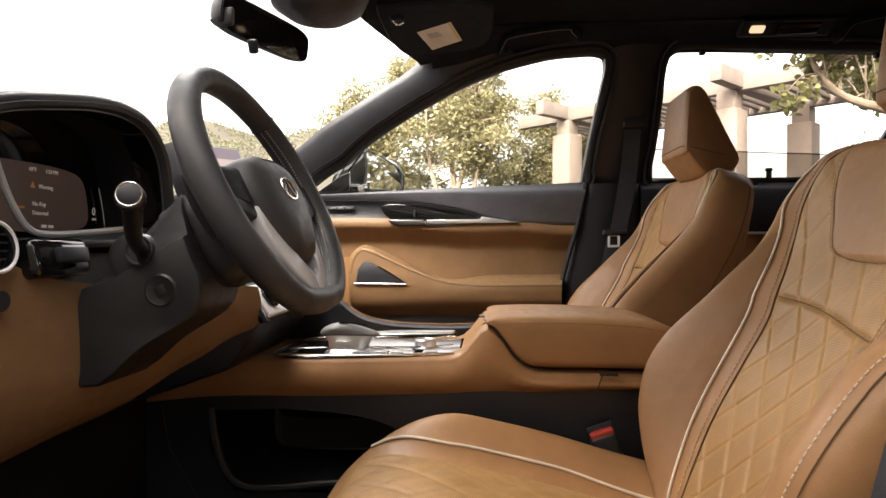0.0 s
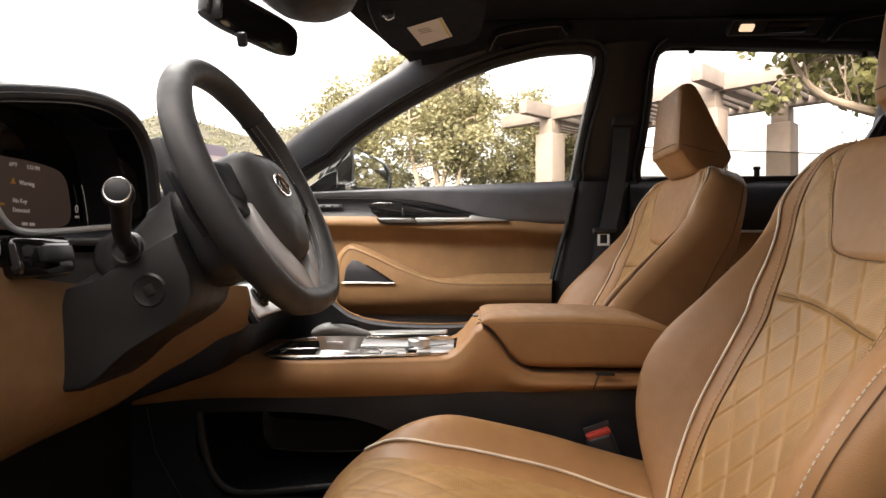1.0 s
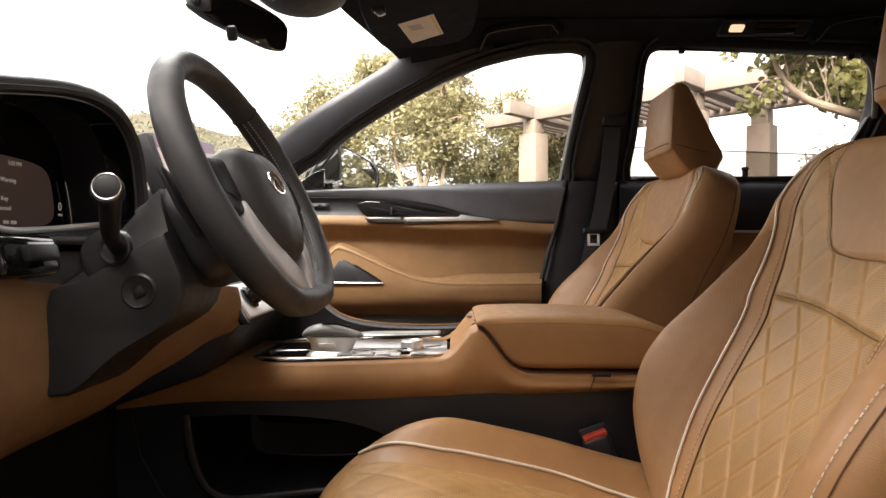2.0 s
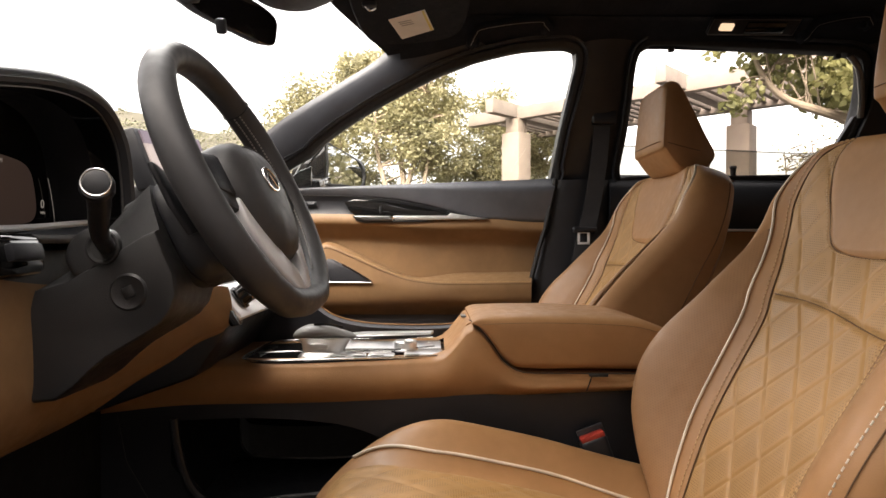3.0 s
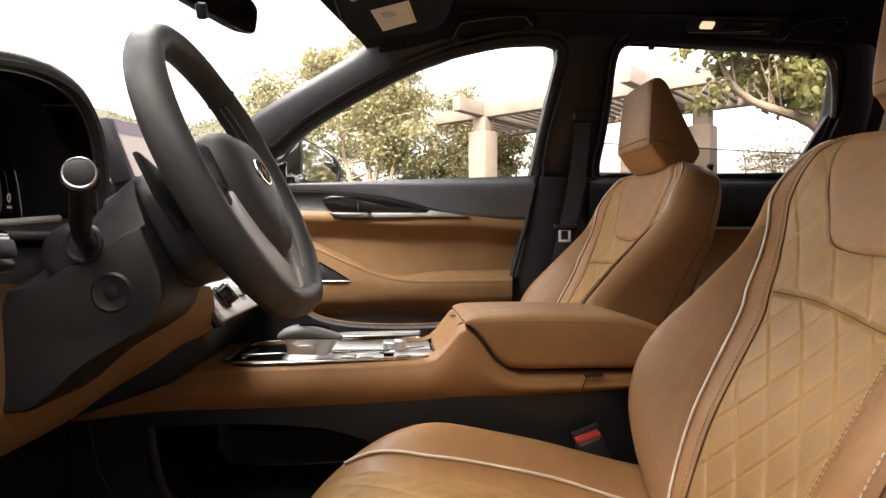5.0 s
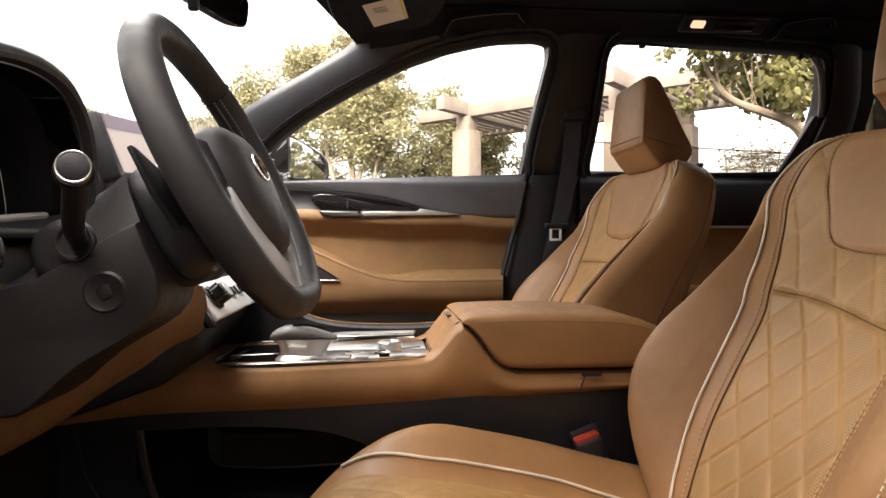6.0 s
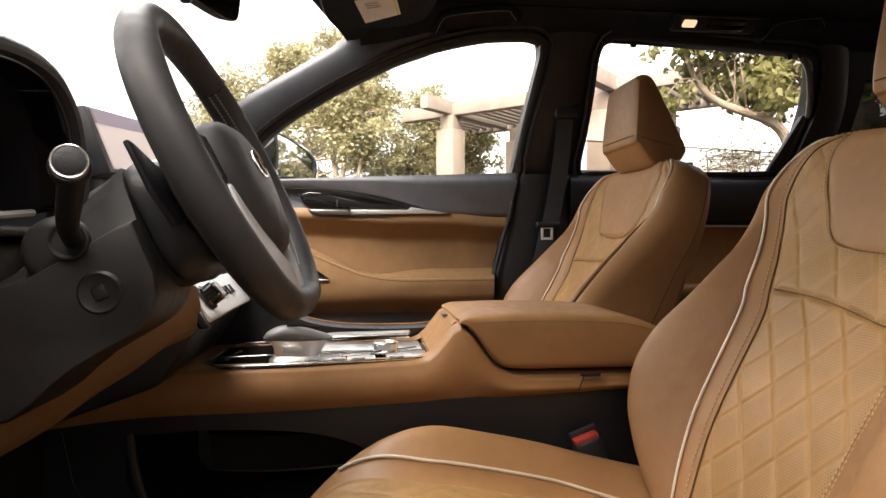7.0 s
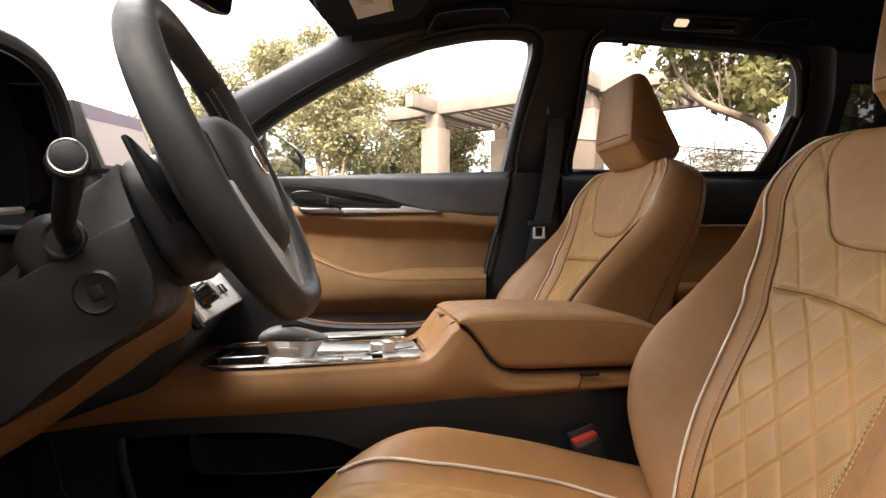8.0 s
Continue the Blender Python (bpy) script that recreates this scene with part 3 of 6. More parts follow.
part("stitching", stitches([p + Vector((0, 0.004, 0.006)) for p in seam_pts], 0.005, 0.003, 0.0007), M_THREAD, door)
part("front_panel", patch(lambda u, v: Vector((lerp(-0.72, -0.425, u), DY - 0.020, lerp(0.75, 0.93, v))), 10, 8, thick=(0, 0.03, 0)), M_TAN, door, "tan leather panel before the armrest")
part("lower_panel", patch(lambda u, v: Vector((door_x(u, lerp(0.45, 0.765, v)), DY - 0.004 - 0.022 * v, lerp(0.45, 0.765, v))), 20, 8, thick=(0, 0.05, 0)), M_GREY_SOFT, door, "charcoal lower panel")
part("pocket", box((0.46, 0.05, 0.10), (-0.05, 1.955, 0.66), 0.015), M_BLACK_SOFT, door, "black map pocket")
# triangular pull recess with its bright rim
TRI = [(-0.398, 0.853), (-0.392, 0.893), (-0.374, 0.920), (-0.357, 0.918), (-0.293, 0.884), (-0.251, 0.860), (-0.245, 0.852)]
part("pull_recess", prism([(x, 1.9165, z) for x, z in TRI], (0, 0.015, 0), 0.003), M_GREY_SOFT, door, "dark triangular pull recess")
part("recess_rim", tube([(x, 1.916, z) for x, z in ((-0.402, 0.8515), (-0.245, 0.8505), (-0.256, 0.8600), (-0.293, 0.8830), (-0.330, 0.9040))], 0.0026, 6), M_CHROME, door, "bright metal rim")
# inner handle: gloss inset, satin lever and long bright strip
INSET = [(-0.332, 1.087), (-0.30, 1.094), (-0.229, 1.091), (-0.15, 1.080), (-0.08, 1.067), (-0.025, 1.052), (-0.10, 1.044), (-0.296, 1.044), (-0.318, 1.064)]
part("handle_inset", prism([(x, DY - 0.044, z) for x, z in INSET], (0, 0.016, 0), 0.003), M_GLOSS, door, "gloss black handle inset")
part("handle_lip", prism([(-0.306, 1.951, 1.046), (-0.294, 1.951, 1.031), (-0.267, 1.951, 1.0245), (-0.18, 1.951, 1.026), (-0.06, 1.951, 1.030), (-0.18, 1.951, 1.036)], (0, 0.02, 0), 0.002), M_RUBBER, door, "black lip under the lever")
part("handle", prism([(-0.304, 1.945, 1.046), (-0.290, 1.945, 1.036), (-0.268, 1.945, 1.0305), (-0.186, 1.945, 1.0305), (-0.194, 1.945, 1.0455)], (0, 0.02, 0), 0.004, 3), M_DARK_SILVER, door, "dark satin metal door lever")
part("bright_strip", prism([(-0.180, 1.949, 1.0325), (-0.188, 1.949, 1.0455), (-0.026, 1.949, 1.0465), (-0.018, 1.949, 1.0545), (0.045, 1.949, 1.0455), (0.097, 1.949, 1.0370), (-0.06, 1.949, 1.0345)], (0, 0.02, 0), 0.002), M_SILVER, door, "long satin metal strip")
part("trim_line", tube([Vector((x, 1.9635, along(SWEEP, x))) for x in np.linspace(-0.55, 0.10, 50)], 0.0014, 6), M_RUBBER, door)
part("lock_tab", box((0.005, 0.01, 0.022), (-0.224, 1.953, 1.064), 0.002), M_GREY_SOFT, door)
sw = part("seat_switch_plate", box((0.085, 0.006, 0.014), (-0.455, 1.967, 1.081), 0.003), M_BLACK_SOFT, door, "black seat memory switch plate")
for i in range(3):
    part("button", box((0.016, 0.006, 0.006), (-0.478 + 0.024 * i, 1.963, 1.081), 0.002), M_CAP, sw)
part("outer_skin", patch(lambda u, v: Vector((lerp(-0.8, 0.34, u), 2.12 - 0.05 * v, lerp(0.35, 1.14, v))), 8, 8, thick=(0, 0.02, 0)), M_CAR_PAINT, door, "dark painted outer skin")

part("rear_seal", tube([(0.196, 1.957, 0.75), (0.247, 1.962, 0.95), (0.270, 1.960, 1.03), (0.297, 1.972, 1.158)], 0.007, 8), M_RUBBER, door, "black rubber seal along the rear edge")
# rear door
rdoor = thing("door_2", 0.8, 2.0, 0.45, "closed rear passenger door, black and tan", "door", kind="structure")
part("top_trim", patch(lambda u, v: Vector((lerp(0.46, 1.24, u), DY - 0.01 - 0.03 * math.sin(math.pi * min(1, v * 1.1)) ** 0.7 + 0.03 * step(0.88, 1, v), lerp(1.00, 1.176, v))), 20, 12, thick=(0, 0.05, 0)), M_BLACK_SOFT, rdoor, "black soft-touch top trim")
part("bright_strip", box((0.72, 0.012, 0.008), (0.85, 1.972, 1.006), 0.003), M_SILVER, rdoor, "thin satin metal strip")
part("middle_panel", patch(lambda u, v: Vector((lerp(0.40, 1.20, u), DY - 0.015 + 0.02 * math.sin(math.pi * v), lerp(0.80, 1.002, v))), 16, 10, thick=(0, 0.04, 0)), M_TAN, rdoor, "tan leather panel")
part("armrest", box((0.70, 0.09, 0.06), (0.82, 1.955, 0.80), 0.022, seg=4), M_TAN, rdoor, "tan leather armrest")
part("lower_panel", box((0.80, 0.05, 0.34), (0.80, 2.0, 0.61), 0.01), M_GREY_SOFT, rdoor)
part("glass_divider", tube(curve([(1.105, gy(1.495) - 0.012, 1.497), (1.140, gy(1.46) - 0.014, 1.46), (1.168, gy(1.39) - 0.014, 1.39), (1.180, gy(1.335) - 0.014, 1.335)], 20), 0.009, 8), M_DARK_SILVER, rdoor, "grey window divider")
part("corner_panel", prism([(1.165, gy(1.34) - 0.008, 1.34), (1.10, gy(1.18) - 0.008, 1.18), (1.26, gy(1.18) - 0.008, 1.18), (1.26, gy(1.34) - 0.008, 1.34)], (0, 0.02, 0), 0.003), M_BLACK_SOFT, rdoor, "black corner panel")
part("lock_pin", lathe([(0.008, 0), (0.008, 0.018), (0.011, 0.022), (0.009, 0.028), (0.0, 0.029)], (0.838, 1.985, 1.172), (0, 0, 1), 12), M_RUBBER, rdoor, "black lock pin on the sill")
# middle pillar lower cover
side = setting("pillar_middle_lower", patch(lambda u, v: Vector((lerp(lerp(0.130, 0.290, v), lerp(0.44, 0.462, v), u), 1.985 - 0.025 * math.sin(math.pi * u) ** 0.5, lerp(0.42, 1.155, v))), 10, 12, thick=(0, 0.05, 0)), M_BLACK_SOFT, "black plastic lower pillar cover", "pillar trim")

# outside mirror on the far door
om = thing("wing_mirror", -0.43, 2.20, 1.15, "gloss black wing mirror on the passenger door", "wing mirror")
MZ = [1.150, 1.158, 1.175, 1.20, 1.23, 1.26, 1.285, 1.300, 1.309]
M_IN = [(1.15, -0.560), (1.20, -0.550), (1.24, -0.534), (1.28, -0.490), (1.30, -0.462), (1.309, -0.442)]
M_OUT = [(1.15, -0.318), (1.165, -0.304), (1.20, -0.298), (1.23, -0.299), (1.26, -0.314), (1.289, -0.352), (1.30, -0.378), (1.309, -0.410)]


def mirror_ring(z, k=1.0):
    a, c = along(M_IN, z), along(M_OUT, z)
    pts = [(a, 2.245), (a * 0.5 - 0.214, 2.215), (-0.430, 2.200), (lerp(-0.430, c * 1.044, 0.5), 2.292), (c * 1.044, 2.385), (c * 1.05 - 0.03, 2.415), (a * 0.6 - 0.16, 2.43), (a - 0.015, 2.36)]
    return [Vector((-0.42 + (x + 0.42) * k, 2.31 + (y - 2.31) * k, z)) for x, y in pts]


part("housing", rings([mirror_ring(1.146, 0.9)] + [mirror_ring(z) for z in MZ] + [mirror_ring(1.313, 0.75)]), M_GLOSS, om, "dark glossy housing", 40)


def mirror_at(u, z, d=0.003):
    """On the glass face of the housing, u from its inner to its outer edge."""
    c = along(M_OUT, z) * 1.044
    return Vector((lerp(-0.430, c, u), lerp(2.200, 2.385, u), z)) + Vector((0.84, -0.545, 0)) * d


MG0 = [(0.07, 1.166), (0.06, 1.23), (0.07, 1.292), (0.35, 1.294), (0.62, 1.283), (0.85, 1.255), (0.93, 1.22), (0.92, 1.18), (0.80, 1.164), (0.45, 1.163)]
part("mirror_glass", prism([mirror_at(*p[:2]) for p in curve([(a, b, 0) for a, b in MG0], 40, True)], (-0.0016, 0.001, 0)), M_MIRROR, om, "mirror glass")
part("glass_rim", tube(curve([mirror_at(a, b, 0.002) for a, b in MG0], 50, True), 0.0045, 6, True), M_RUBBER, om)
part("inner_bar", tube(curve([(-0.545, 2.216, 1.160), (-0.515, 2.208, 1.215), (-0.480, 2.204, 1.262), (-0.440, 2.200, 1.300)], 16), 0.0045, 8), M_DARK_SILVER, om, "thin grey diagonal bar on the housing")
part("foot", prism([(-0.52, 2.06, 1.13), (-0.42, 2.06, 1.13), (-0.41, 2.28, 1.17), (-0.50, 2.28, 1.17)], (0, 0, 0.03), 0.008), M_GLOSS, om)
part("corner_cover", prism([(-0.60, 2.02, 1.13), (-0.44, 2.02, 1.135), (-0.44, 2.02, 1.20), (-0.475, 2.02, 1.185), (-0.54, 2.02, 1.14)], (0, 0.03, 0), 0.004), M_GLOSS, om)

# ---------------------------------------------------------------- front seats
SEAT_Y = 0.815
HIP = Vector((0.29, SEAT_Y, 0.62))
UP, FWD = Vector((0.4226, 0, 0.9063)), Vector((-0.9063, 0, 0.4226))
TOP_H = 0.563
HALF = [(-0.06, 0.165), (-0.02, 0.200), (0.02, 0.228), (0.07, 0.252), (0.13, 0.263), (0.19, 0.263), (0.27, 0.252), (0.35, 0.256), (0.41, 0.266), (0.465, 0.266), (0.513, 0.248), (0.539, 0.214), (0.554, 0.172), (0.563, 0.115)]
BOLSTER = [(-0.06, 0.0), (-0.02, 0.018), (0.02, 0.044), (0.07, 0.070), (0.13, 0.086), (0.19, 0.085), (0.27, 0.068), (0.34, 0.048), (0.41, 0.034), (0.46, 0.030), (0.52, 0.014), (0.56, 0.0)]
PIPE = [(-0.06, 0.112), (0.0, 0.130), (0.05, 0.143), (0.1, 0.153), (0.2, 0.163), (0.27, 0.172), (0.30, 0.182), (0.35, 0.196), (0.41, 0.220), (0.455, 0.234), (0.512, 0.217), (0.546, 0.168), (0.564, 0.10)]
PIPE_NEAR = [(-0.06, 0.078), (0.0, 0.083), (0.1, 0.088), (0.2, 0.088), (0.28, 0.084), (0.32, 0.092), (0.36, 0.122), (0.41, 0.165), (0.455, 0.198), (0.512, 0.202), (0.546, 0.160), (0.564, 0.10)]
BELLY = [(-0.06, 0.010), (0.0, 0.008), (0.1, 0.002), (0.18, -0.006), (0.26, -0.017), (0.32, -0.022), (0.40, -0.028), (0.51, -0.020), (0.554, -0.018), (0.574, -0.035)]


TWIN = [False]      # the passenger's seat has two alike, full bolsters


def pipe_s(h, near):
    return along(PIPE_NEAR if near and not TWIN[0] else PIPE, h)


def back_front(s, h, lift=0.0):
    """The front face of the backrest at s metres from its middle and h metres up along it."""
    a, w, p = abs(s), along(HALF, h), pipe_s(h, s < 0)
    d = along(BELLY, h) + 0.020 * (min(a, 0.18) / 0.165) ** 2
    if s > 0 or TWIN[0]:
        d += (along(BOLSTER, h) - 0.012) * step(p - 0.020, w - 0.022, a)
    else:
        d += 0.72 * along(BOLSTER, h) * (1 - 0.5 * step(0.22, 0.36, h)) * step(lerp(0.080, 0.145, step(0.22, 0.40, h)), w - 0.030, a)
    e = max(0.0, (a - (w - 0.042)) / 0.042)
    d -= 0.050 * (1 - math.sqrt(max(0, 1 - min(1, e) ** 2)))
    t = max(0.0, (h - (TOP_H - 0.03)) / 0.03)
    d -= 0.035 * (1 - math.sqrt(max(0, 1 - min(1, t) ** 2)))
    return HIP + UP * h + FWD * (d + lift) + Vector((0, s, 0))


def groove(x, width):
    return math.exp(-(x / width) ** 2)


def quilt(s, h, pw, ph):
    """Padded diamonds between sewn lines."""
    a, b = s / pw + h / ph, s / pw - h / ph
    fa, fb = abs(a - round(a)) * 0.050, abs(b - round(b)) * 0.050
    lines = (1 - math.exp(-(fa / 0.0021) ** 2)) * (1 - math.exp(-(fb / 0.0021) ** 2))
    return 0.0022 * lines + 0.0012 * min(1, fa / 0.02) * min(1, fb / 0.02) - 0.001


def arch(s):
    """Where the sewn arch divides the lower from the upper insert."""
    if TWIN[0]:
        return 0.300 + 0.012 * (1 - (s / 0.160) ** 2)
    return 0.306 - 0.034 * step(0.11, -0.12, s)


def seam_s(h, near=False):
    return pipe_s(h, near) - (0.002 if near and not TWIN[0] else 0.024)


def front_seat(label, twin):
    TWIN[0] = twin
    seat = thing("front_seat", 0.1, SEAT_Y, 0.39, label, "car seat", "front seats")
    cushion = part("cushion", cushion_body(), M_TAN, seat, "tan leather cushion with raised bolsters")
    part("cushion_insert", cushion_insert(), M_TAN_HOLES, cushion, "quilted perforated insert")
    for sgn in (-1, 1):
        part("piping", tube([cushion_top(x, sgn * CUSH_PIPE(x), 0.003) for x in np.linspace(-0.185, 0.30, 60)], 0.0024, 8), M_PIPING, cushion, "cream piping")
    part("cushion_base", box((0.50, 0.44, 0.16), (0.06, SEAT_Y, 0.50), 0.03), M_BLACK_SOFT, seat, "black plastic seat base")
    for sgn in (-1, 1):
        part("rail", box((0.52, 0.04, 0.04), (0.06, SEAT_Y + sgn * 0.18, 0.41), 0.008), M_DARK_SILVER, seat, "dark metal seat rail")
    # backrest
    nh = 110

    def spread(u, h):
        """From the near seam to the far one."""
        return lerp(-seam_s(h, True), seam_s(h), u)

    def sewn(ss, hh):
        return min(1, groove(hh - arch(ss), 0.005) + groove(ss - seam_s(hh), 0.005) + groove(ss + seam_s(hh, True), 0.005))

    def lower_at(u, v):
        hh = lerp(-0.05, arch(spread(u, 0.3)), v)
        return spread(u, hh), hh

    def lower(u, v):
        ss, hh = lower_at(u, v)
        ed = sewn(ss, hh)
        return back_front(ss, hh, quilt(ss - 0.007, hh - 0.178, 0.062, 0.083) * (1 - ed) - 0.0026 * ed)

    def upper_at(u, v):
        hh = lerp(arch(spread(u, 0.3)), TOP_H - 0.004, v)
        return spread(u, hh), hh

    def upper(u, v):
        ss, hh = upper_at(u, v)
        ed = sewn(ss, hh)
        return back_front(ss, hh, quilt(ss - 0.007, hh - 0.345, 0.062, 0.11) * 0.8 * (1 - ed) - 0.0026 * ed)

    def lower_uv(u, v):
        ss, hh = lower_at(u, v)
        return ss, hh + 1

    def upper_uv(u, v):
        ss, hh = upper_at(u, v)
        return ss, hh + 1

    back = part("backrest", backrest_shell(), M_TAN, seat, "tan leather backrest with a smooth back")
    part("lower_insert", patch(lower, 190, 200, uv=lower_uv), M_TAN_HOLES, back, "diamond-quilted perforated insert", 60)
    part("upper_insert", patch(upper, 190, 130, uv=upper_uv), M_TAN_HOLES, back, "quilted perforated upper insert", 60)
    arch_line = [back_front(s, arch(s), -0.001) for s in np.linspace(-0.148, 0.154, 60)]
    part("arch_seam", tube(arch_line, 0.0008, 6), M_SEAM, back)
    # headrest panel: the smooth bib
    part("bib", bib(), M_TAN, back, "smooth padded leather bib", 60)
    rim = bib_outline(90)
    part("bib_stitching", stitches([back_front(s * 1.03, h - 0.002, 0.0035) for s, h in rim], 0.0045, 0.0025, 0.0007), M_THREAD, back)
    part("bib_seam", tube([back_front(s * 1.012, h, 0.0005) for s, h in rim], 0.0012, 6), M_SEAM, back)
    for sgn in (-1, 1):
        near = sgn < 0 and not twin

        def strip(u, v, g=sgn, nr=near):
            h = lerp(-0.05, TOP_H - 0.002, u)
            s = g * lerp(seam_s(h, nr), pipe_s(h, nr), v)
            return back_front(s, h, 0.0025 * math.sin(math.pi * v))

        def crease(h, nr=near):
            if nr:
                return 0.90 - 0.35 * step(0.36, 0.5, h)
            return 0.80 * math.sqrt(max(0.0, 1 - (max(0.0, h - 0.13) / 0.275) ** 2)) + 0.004

        def bol(u, v, g=sgn, nr=near):
            h = lerp(-0.05, TOP_H, u)
            t = 1 - (1 - v) ** 2.2
            s = g * lerp(pipe_s(h, nr), along(HALF, h), t)
            return back_front(s, h, 0.003 * math.sin(math.pi * t) - (0.0012 if nr else 0.003) * groove(t - crease(h, nr), 0.035))
        hs = np.linspace(-0.05, TOP_H - 0.006, 130)
        if not near:
            part("border", patch(strip, nh, 8), M_TAN, back)
            part("piping", tube([back_front(sgn * (pipe_s(h, False) + 0.001), h, 0.0026) for h in hs], 0.0020, 8), M_PIPING, back, "cream piping")
        part("bolster", patch(bol, nh, 48), M_TAN, back, "smooth leather side bolster")
        if not near:
            def inset(u, v):
                h = lerp(-0.05, 0.400, u)
                s = lerp(pipe_s(h, False) + 0.003, lerp(pipe_s(h, False), along(HALF, h), crease(h, False)) - 0.001, v)
                return h, s

            def inset_at(u, v, g=sgn):
                h, s = inset(u, v)
                e = min(1.0, min(v, 1 - v) / 0.06)
                return back_front(g * s, h, 0.0012 + 0.0024 * e ** 0.5 + 0.003 * math.sin(math.pi * (s - pipe_s(h, False)) / (along(HALF, h) - pipe_s(h, False))))
            part("side_inset", patch(inset_at, 90, 34, uv=lambda u, v: tuple(reversed(inset(u, v)))), M_TAN_SIDE, back, "finely pierced leather side inset")
        else:
            part("stitching", stitches([back_front(-seam_s(h, True) - 0.014, h, 0.0042) for h in hs], 0.0040, 0.0030, 0.0007), M_THREAD, back, "beige double stitching")
            part("stitching", stitches([back_front(-seam_s(h, True) - 0.006, h, 0.0036) for h in hs], 0.0040, 0.0030, 0.0007), M_THREAD, back)
            part("stitching", stitches([back_front(-lerp(pipe_s(h, True), along(HALF, h), crease(h, True) - 0.05), h, 0.0035) for h in hs], 0.0045, 0.0030, 0.0008), M_PIPING, back)
        if not near:
            part("stitching", stitches([back_front(sgn * (seam_s(h, near) + 0.0055), h, 0.0030) for h in hs], 0.0045, 0.0030, 0.0008), M_THREAD, back)
        part("seam", tube([back_front(sgn * seam_s(h, near), h, -0.0008) for h in hs], 0.0008, 6), M_TAN_SHADED if near else M_SEAM, back)
        part("edge_seam", tube([back_front(sgn * lerp(pipe_s(h, near), along(HALF, h), crease(h)), h, 0.0004 if not near else 0.0026) for h in np.linspace(-0.02, 0.52 if near else 0.4045, 140)], 0.0008, 6), M_SEAM, back)
    # sewn seam down each flank
    for sgn in (-1, 1):
        flank = []
        for h in np.linspace(0.02, 0.52, 90):
            thick = lerp(0.095, 0.032, step(0.15, 0.55, h))
            flank.append(HIP + UP * h + FWD * (along(BELLY, h) - 0.35 * thick - 0.025) + Vector((0, sgn * (along(HALF, h) + 0.0022), 0)))
        part("flank_seam", tube(flank, 0.0010, 6), M_SEAM, back)
    # headrest on two posts
    hr = part("headrest", headrest(), M_TAN, seat, "wedge-shaped tan leather headrest", 50)
    part("headrest_seam", tube(headrest_seam(), 0.0008, 6), M_SEAM, hr)
    for sgn in (-1, 1):
        part("post", tube([HIP + UP * 0.50 + FWD * -0.065 + Vector((0, sgn * 0.055, 0)), HIP + UP * 0.615 + FWD * -0.062 + Vector((0, sgn * 0.055, 0))], 0.006, 10), M_CHROME, seat, "chrome headrest post")
    return seat


def CUSH_PIPE(x):
    return lerp(0.205, 0.170, step(-0.22, -0.05, x)) - 0.015 * step(0.1, 0.3, x)


CUSH_MID = [(-0.27, 0.49), (-0.257, 0.555), (-0.225, 0.606), (-0.165, 0.638), (-0.08, 0.646), (0.05, 0.624), (0.18, 0.594), (0.34, 0.566)]


def cushion_top(x, s, lift=0.0):
    a = abs(s)
    w = 0.262 - 0.03 * step(-0.12, -0.27, x)
    b = 0.056 * step(0.140, 0.222, a) * step(-0.26, -0.03, x) * (1 - 0.2 * step(0.1, 0.32, x))
    e = max(0.0, (a - (w - 0.05)) / 0.05)
    d = 0.05 * (1 - math.sqrt(max(0, 1 - min(1, e) ** 2)))
    return Vector((x, SEAT_Y + s, along(CUSH_MID, x) + b - d + lift))


def cushion_body():
    secs = []
    for x in np.concatenate([np.linspace(-0.27, -0.15, 16), np.linspace(-0.13, 0.345, 32)]):
        w = 0.262 - 0.03 * step(-0.12, -0.27, x)
        top = [cushion_top(x, s) for s in np.linspace(-w, w, 60)]
        z0 = min(0.50, along(CUSH_MID, x) - 0.02)
        ring = top + [Vector((x, SEAT_Y + w - 0.004, lerp(top[-1].z, z0, 0.5))), Vector((x, SEAT_Y + w - 0.03, z0)), Vector((x, SEAT_Y - w + 0.03, z0)), Vector((x, SEAT_Y - w + 0.004, lerp(top[0].z, z0, 0.5)))]
        secs.append(ring)
    return rings(secs)


def cushion_insert():
    def xs(u):
        return lerp(-0.215, 0.27, u)

    def f(u, v):
        x = xs(u)
        s = lerp(-1, 1, v) * (CUSH_PIPE(x) - 0.028)
        ed = groove(u, 0.02) + groove(abs(lerp(-1, 1, v)) - 1, 0.05)
        return cushion_top(x, s, 0.003 + quilt(s, x, 0.080, 0.10) * 0.7 * (1 - min(1, ed)) - 0.003 * min(1, ed))
    return patch(f, 100, 90, uv=lambda u, v: (lerp(-1, 1, v) * 0.16, xs(u) + 1))


def backrest_shell():
    secs = []
    for h in list(np.linspace(-0.055, 0.50, 50)) + list(np.linspace(0.51, TOP_H + 0.001, 16)):
        w = along(HALF, h)
        a, b = back_front(-w, h, 0), back_front(w, h, 0)
        thick = lerp(0.095, 0.032, step(0.15, 0.55, h))
        mid_p = HIP + UP * h + FWD * along(BELLY, h)
        ring = [a]
        for k in range(1, 8):
            s = lerp(-w, w, k / 8)
            ring.append(back_front(s, h, -0.012))
        ring.append(b)
        for s, d in ((w + 0.002, -0.35), (w - 0.004, -0.7), (w - 0.03, -0.95), (w * 0.5, -1.0), (0, -1.02), (-w * 0.5, -1.0), (-w + 0.03, -0.95), (-w + 0.004, -0.7), (-w - 0.002, -0.35)):
            q = mid_p + FWD * (thick * d - 0.025) + Vector((0, s, 0))
            ring.append(q)
        secs.append(ring)
    return rings(secs)


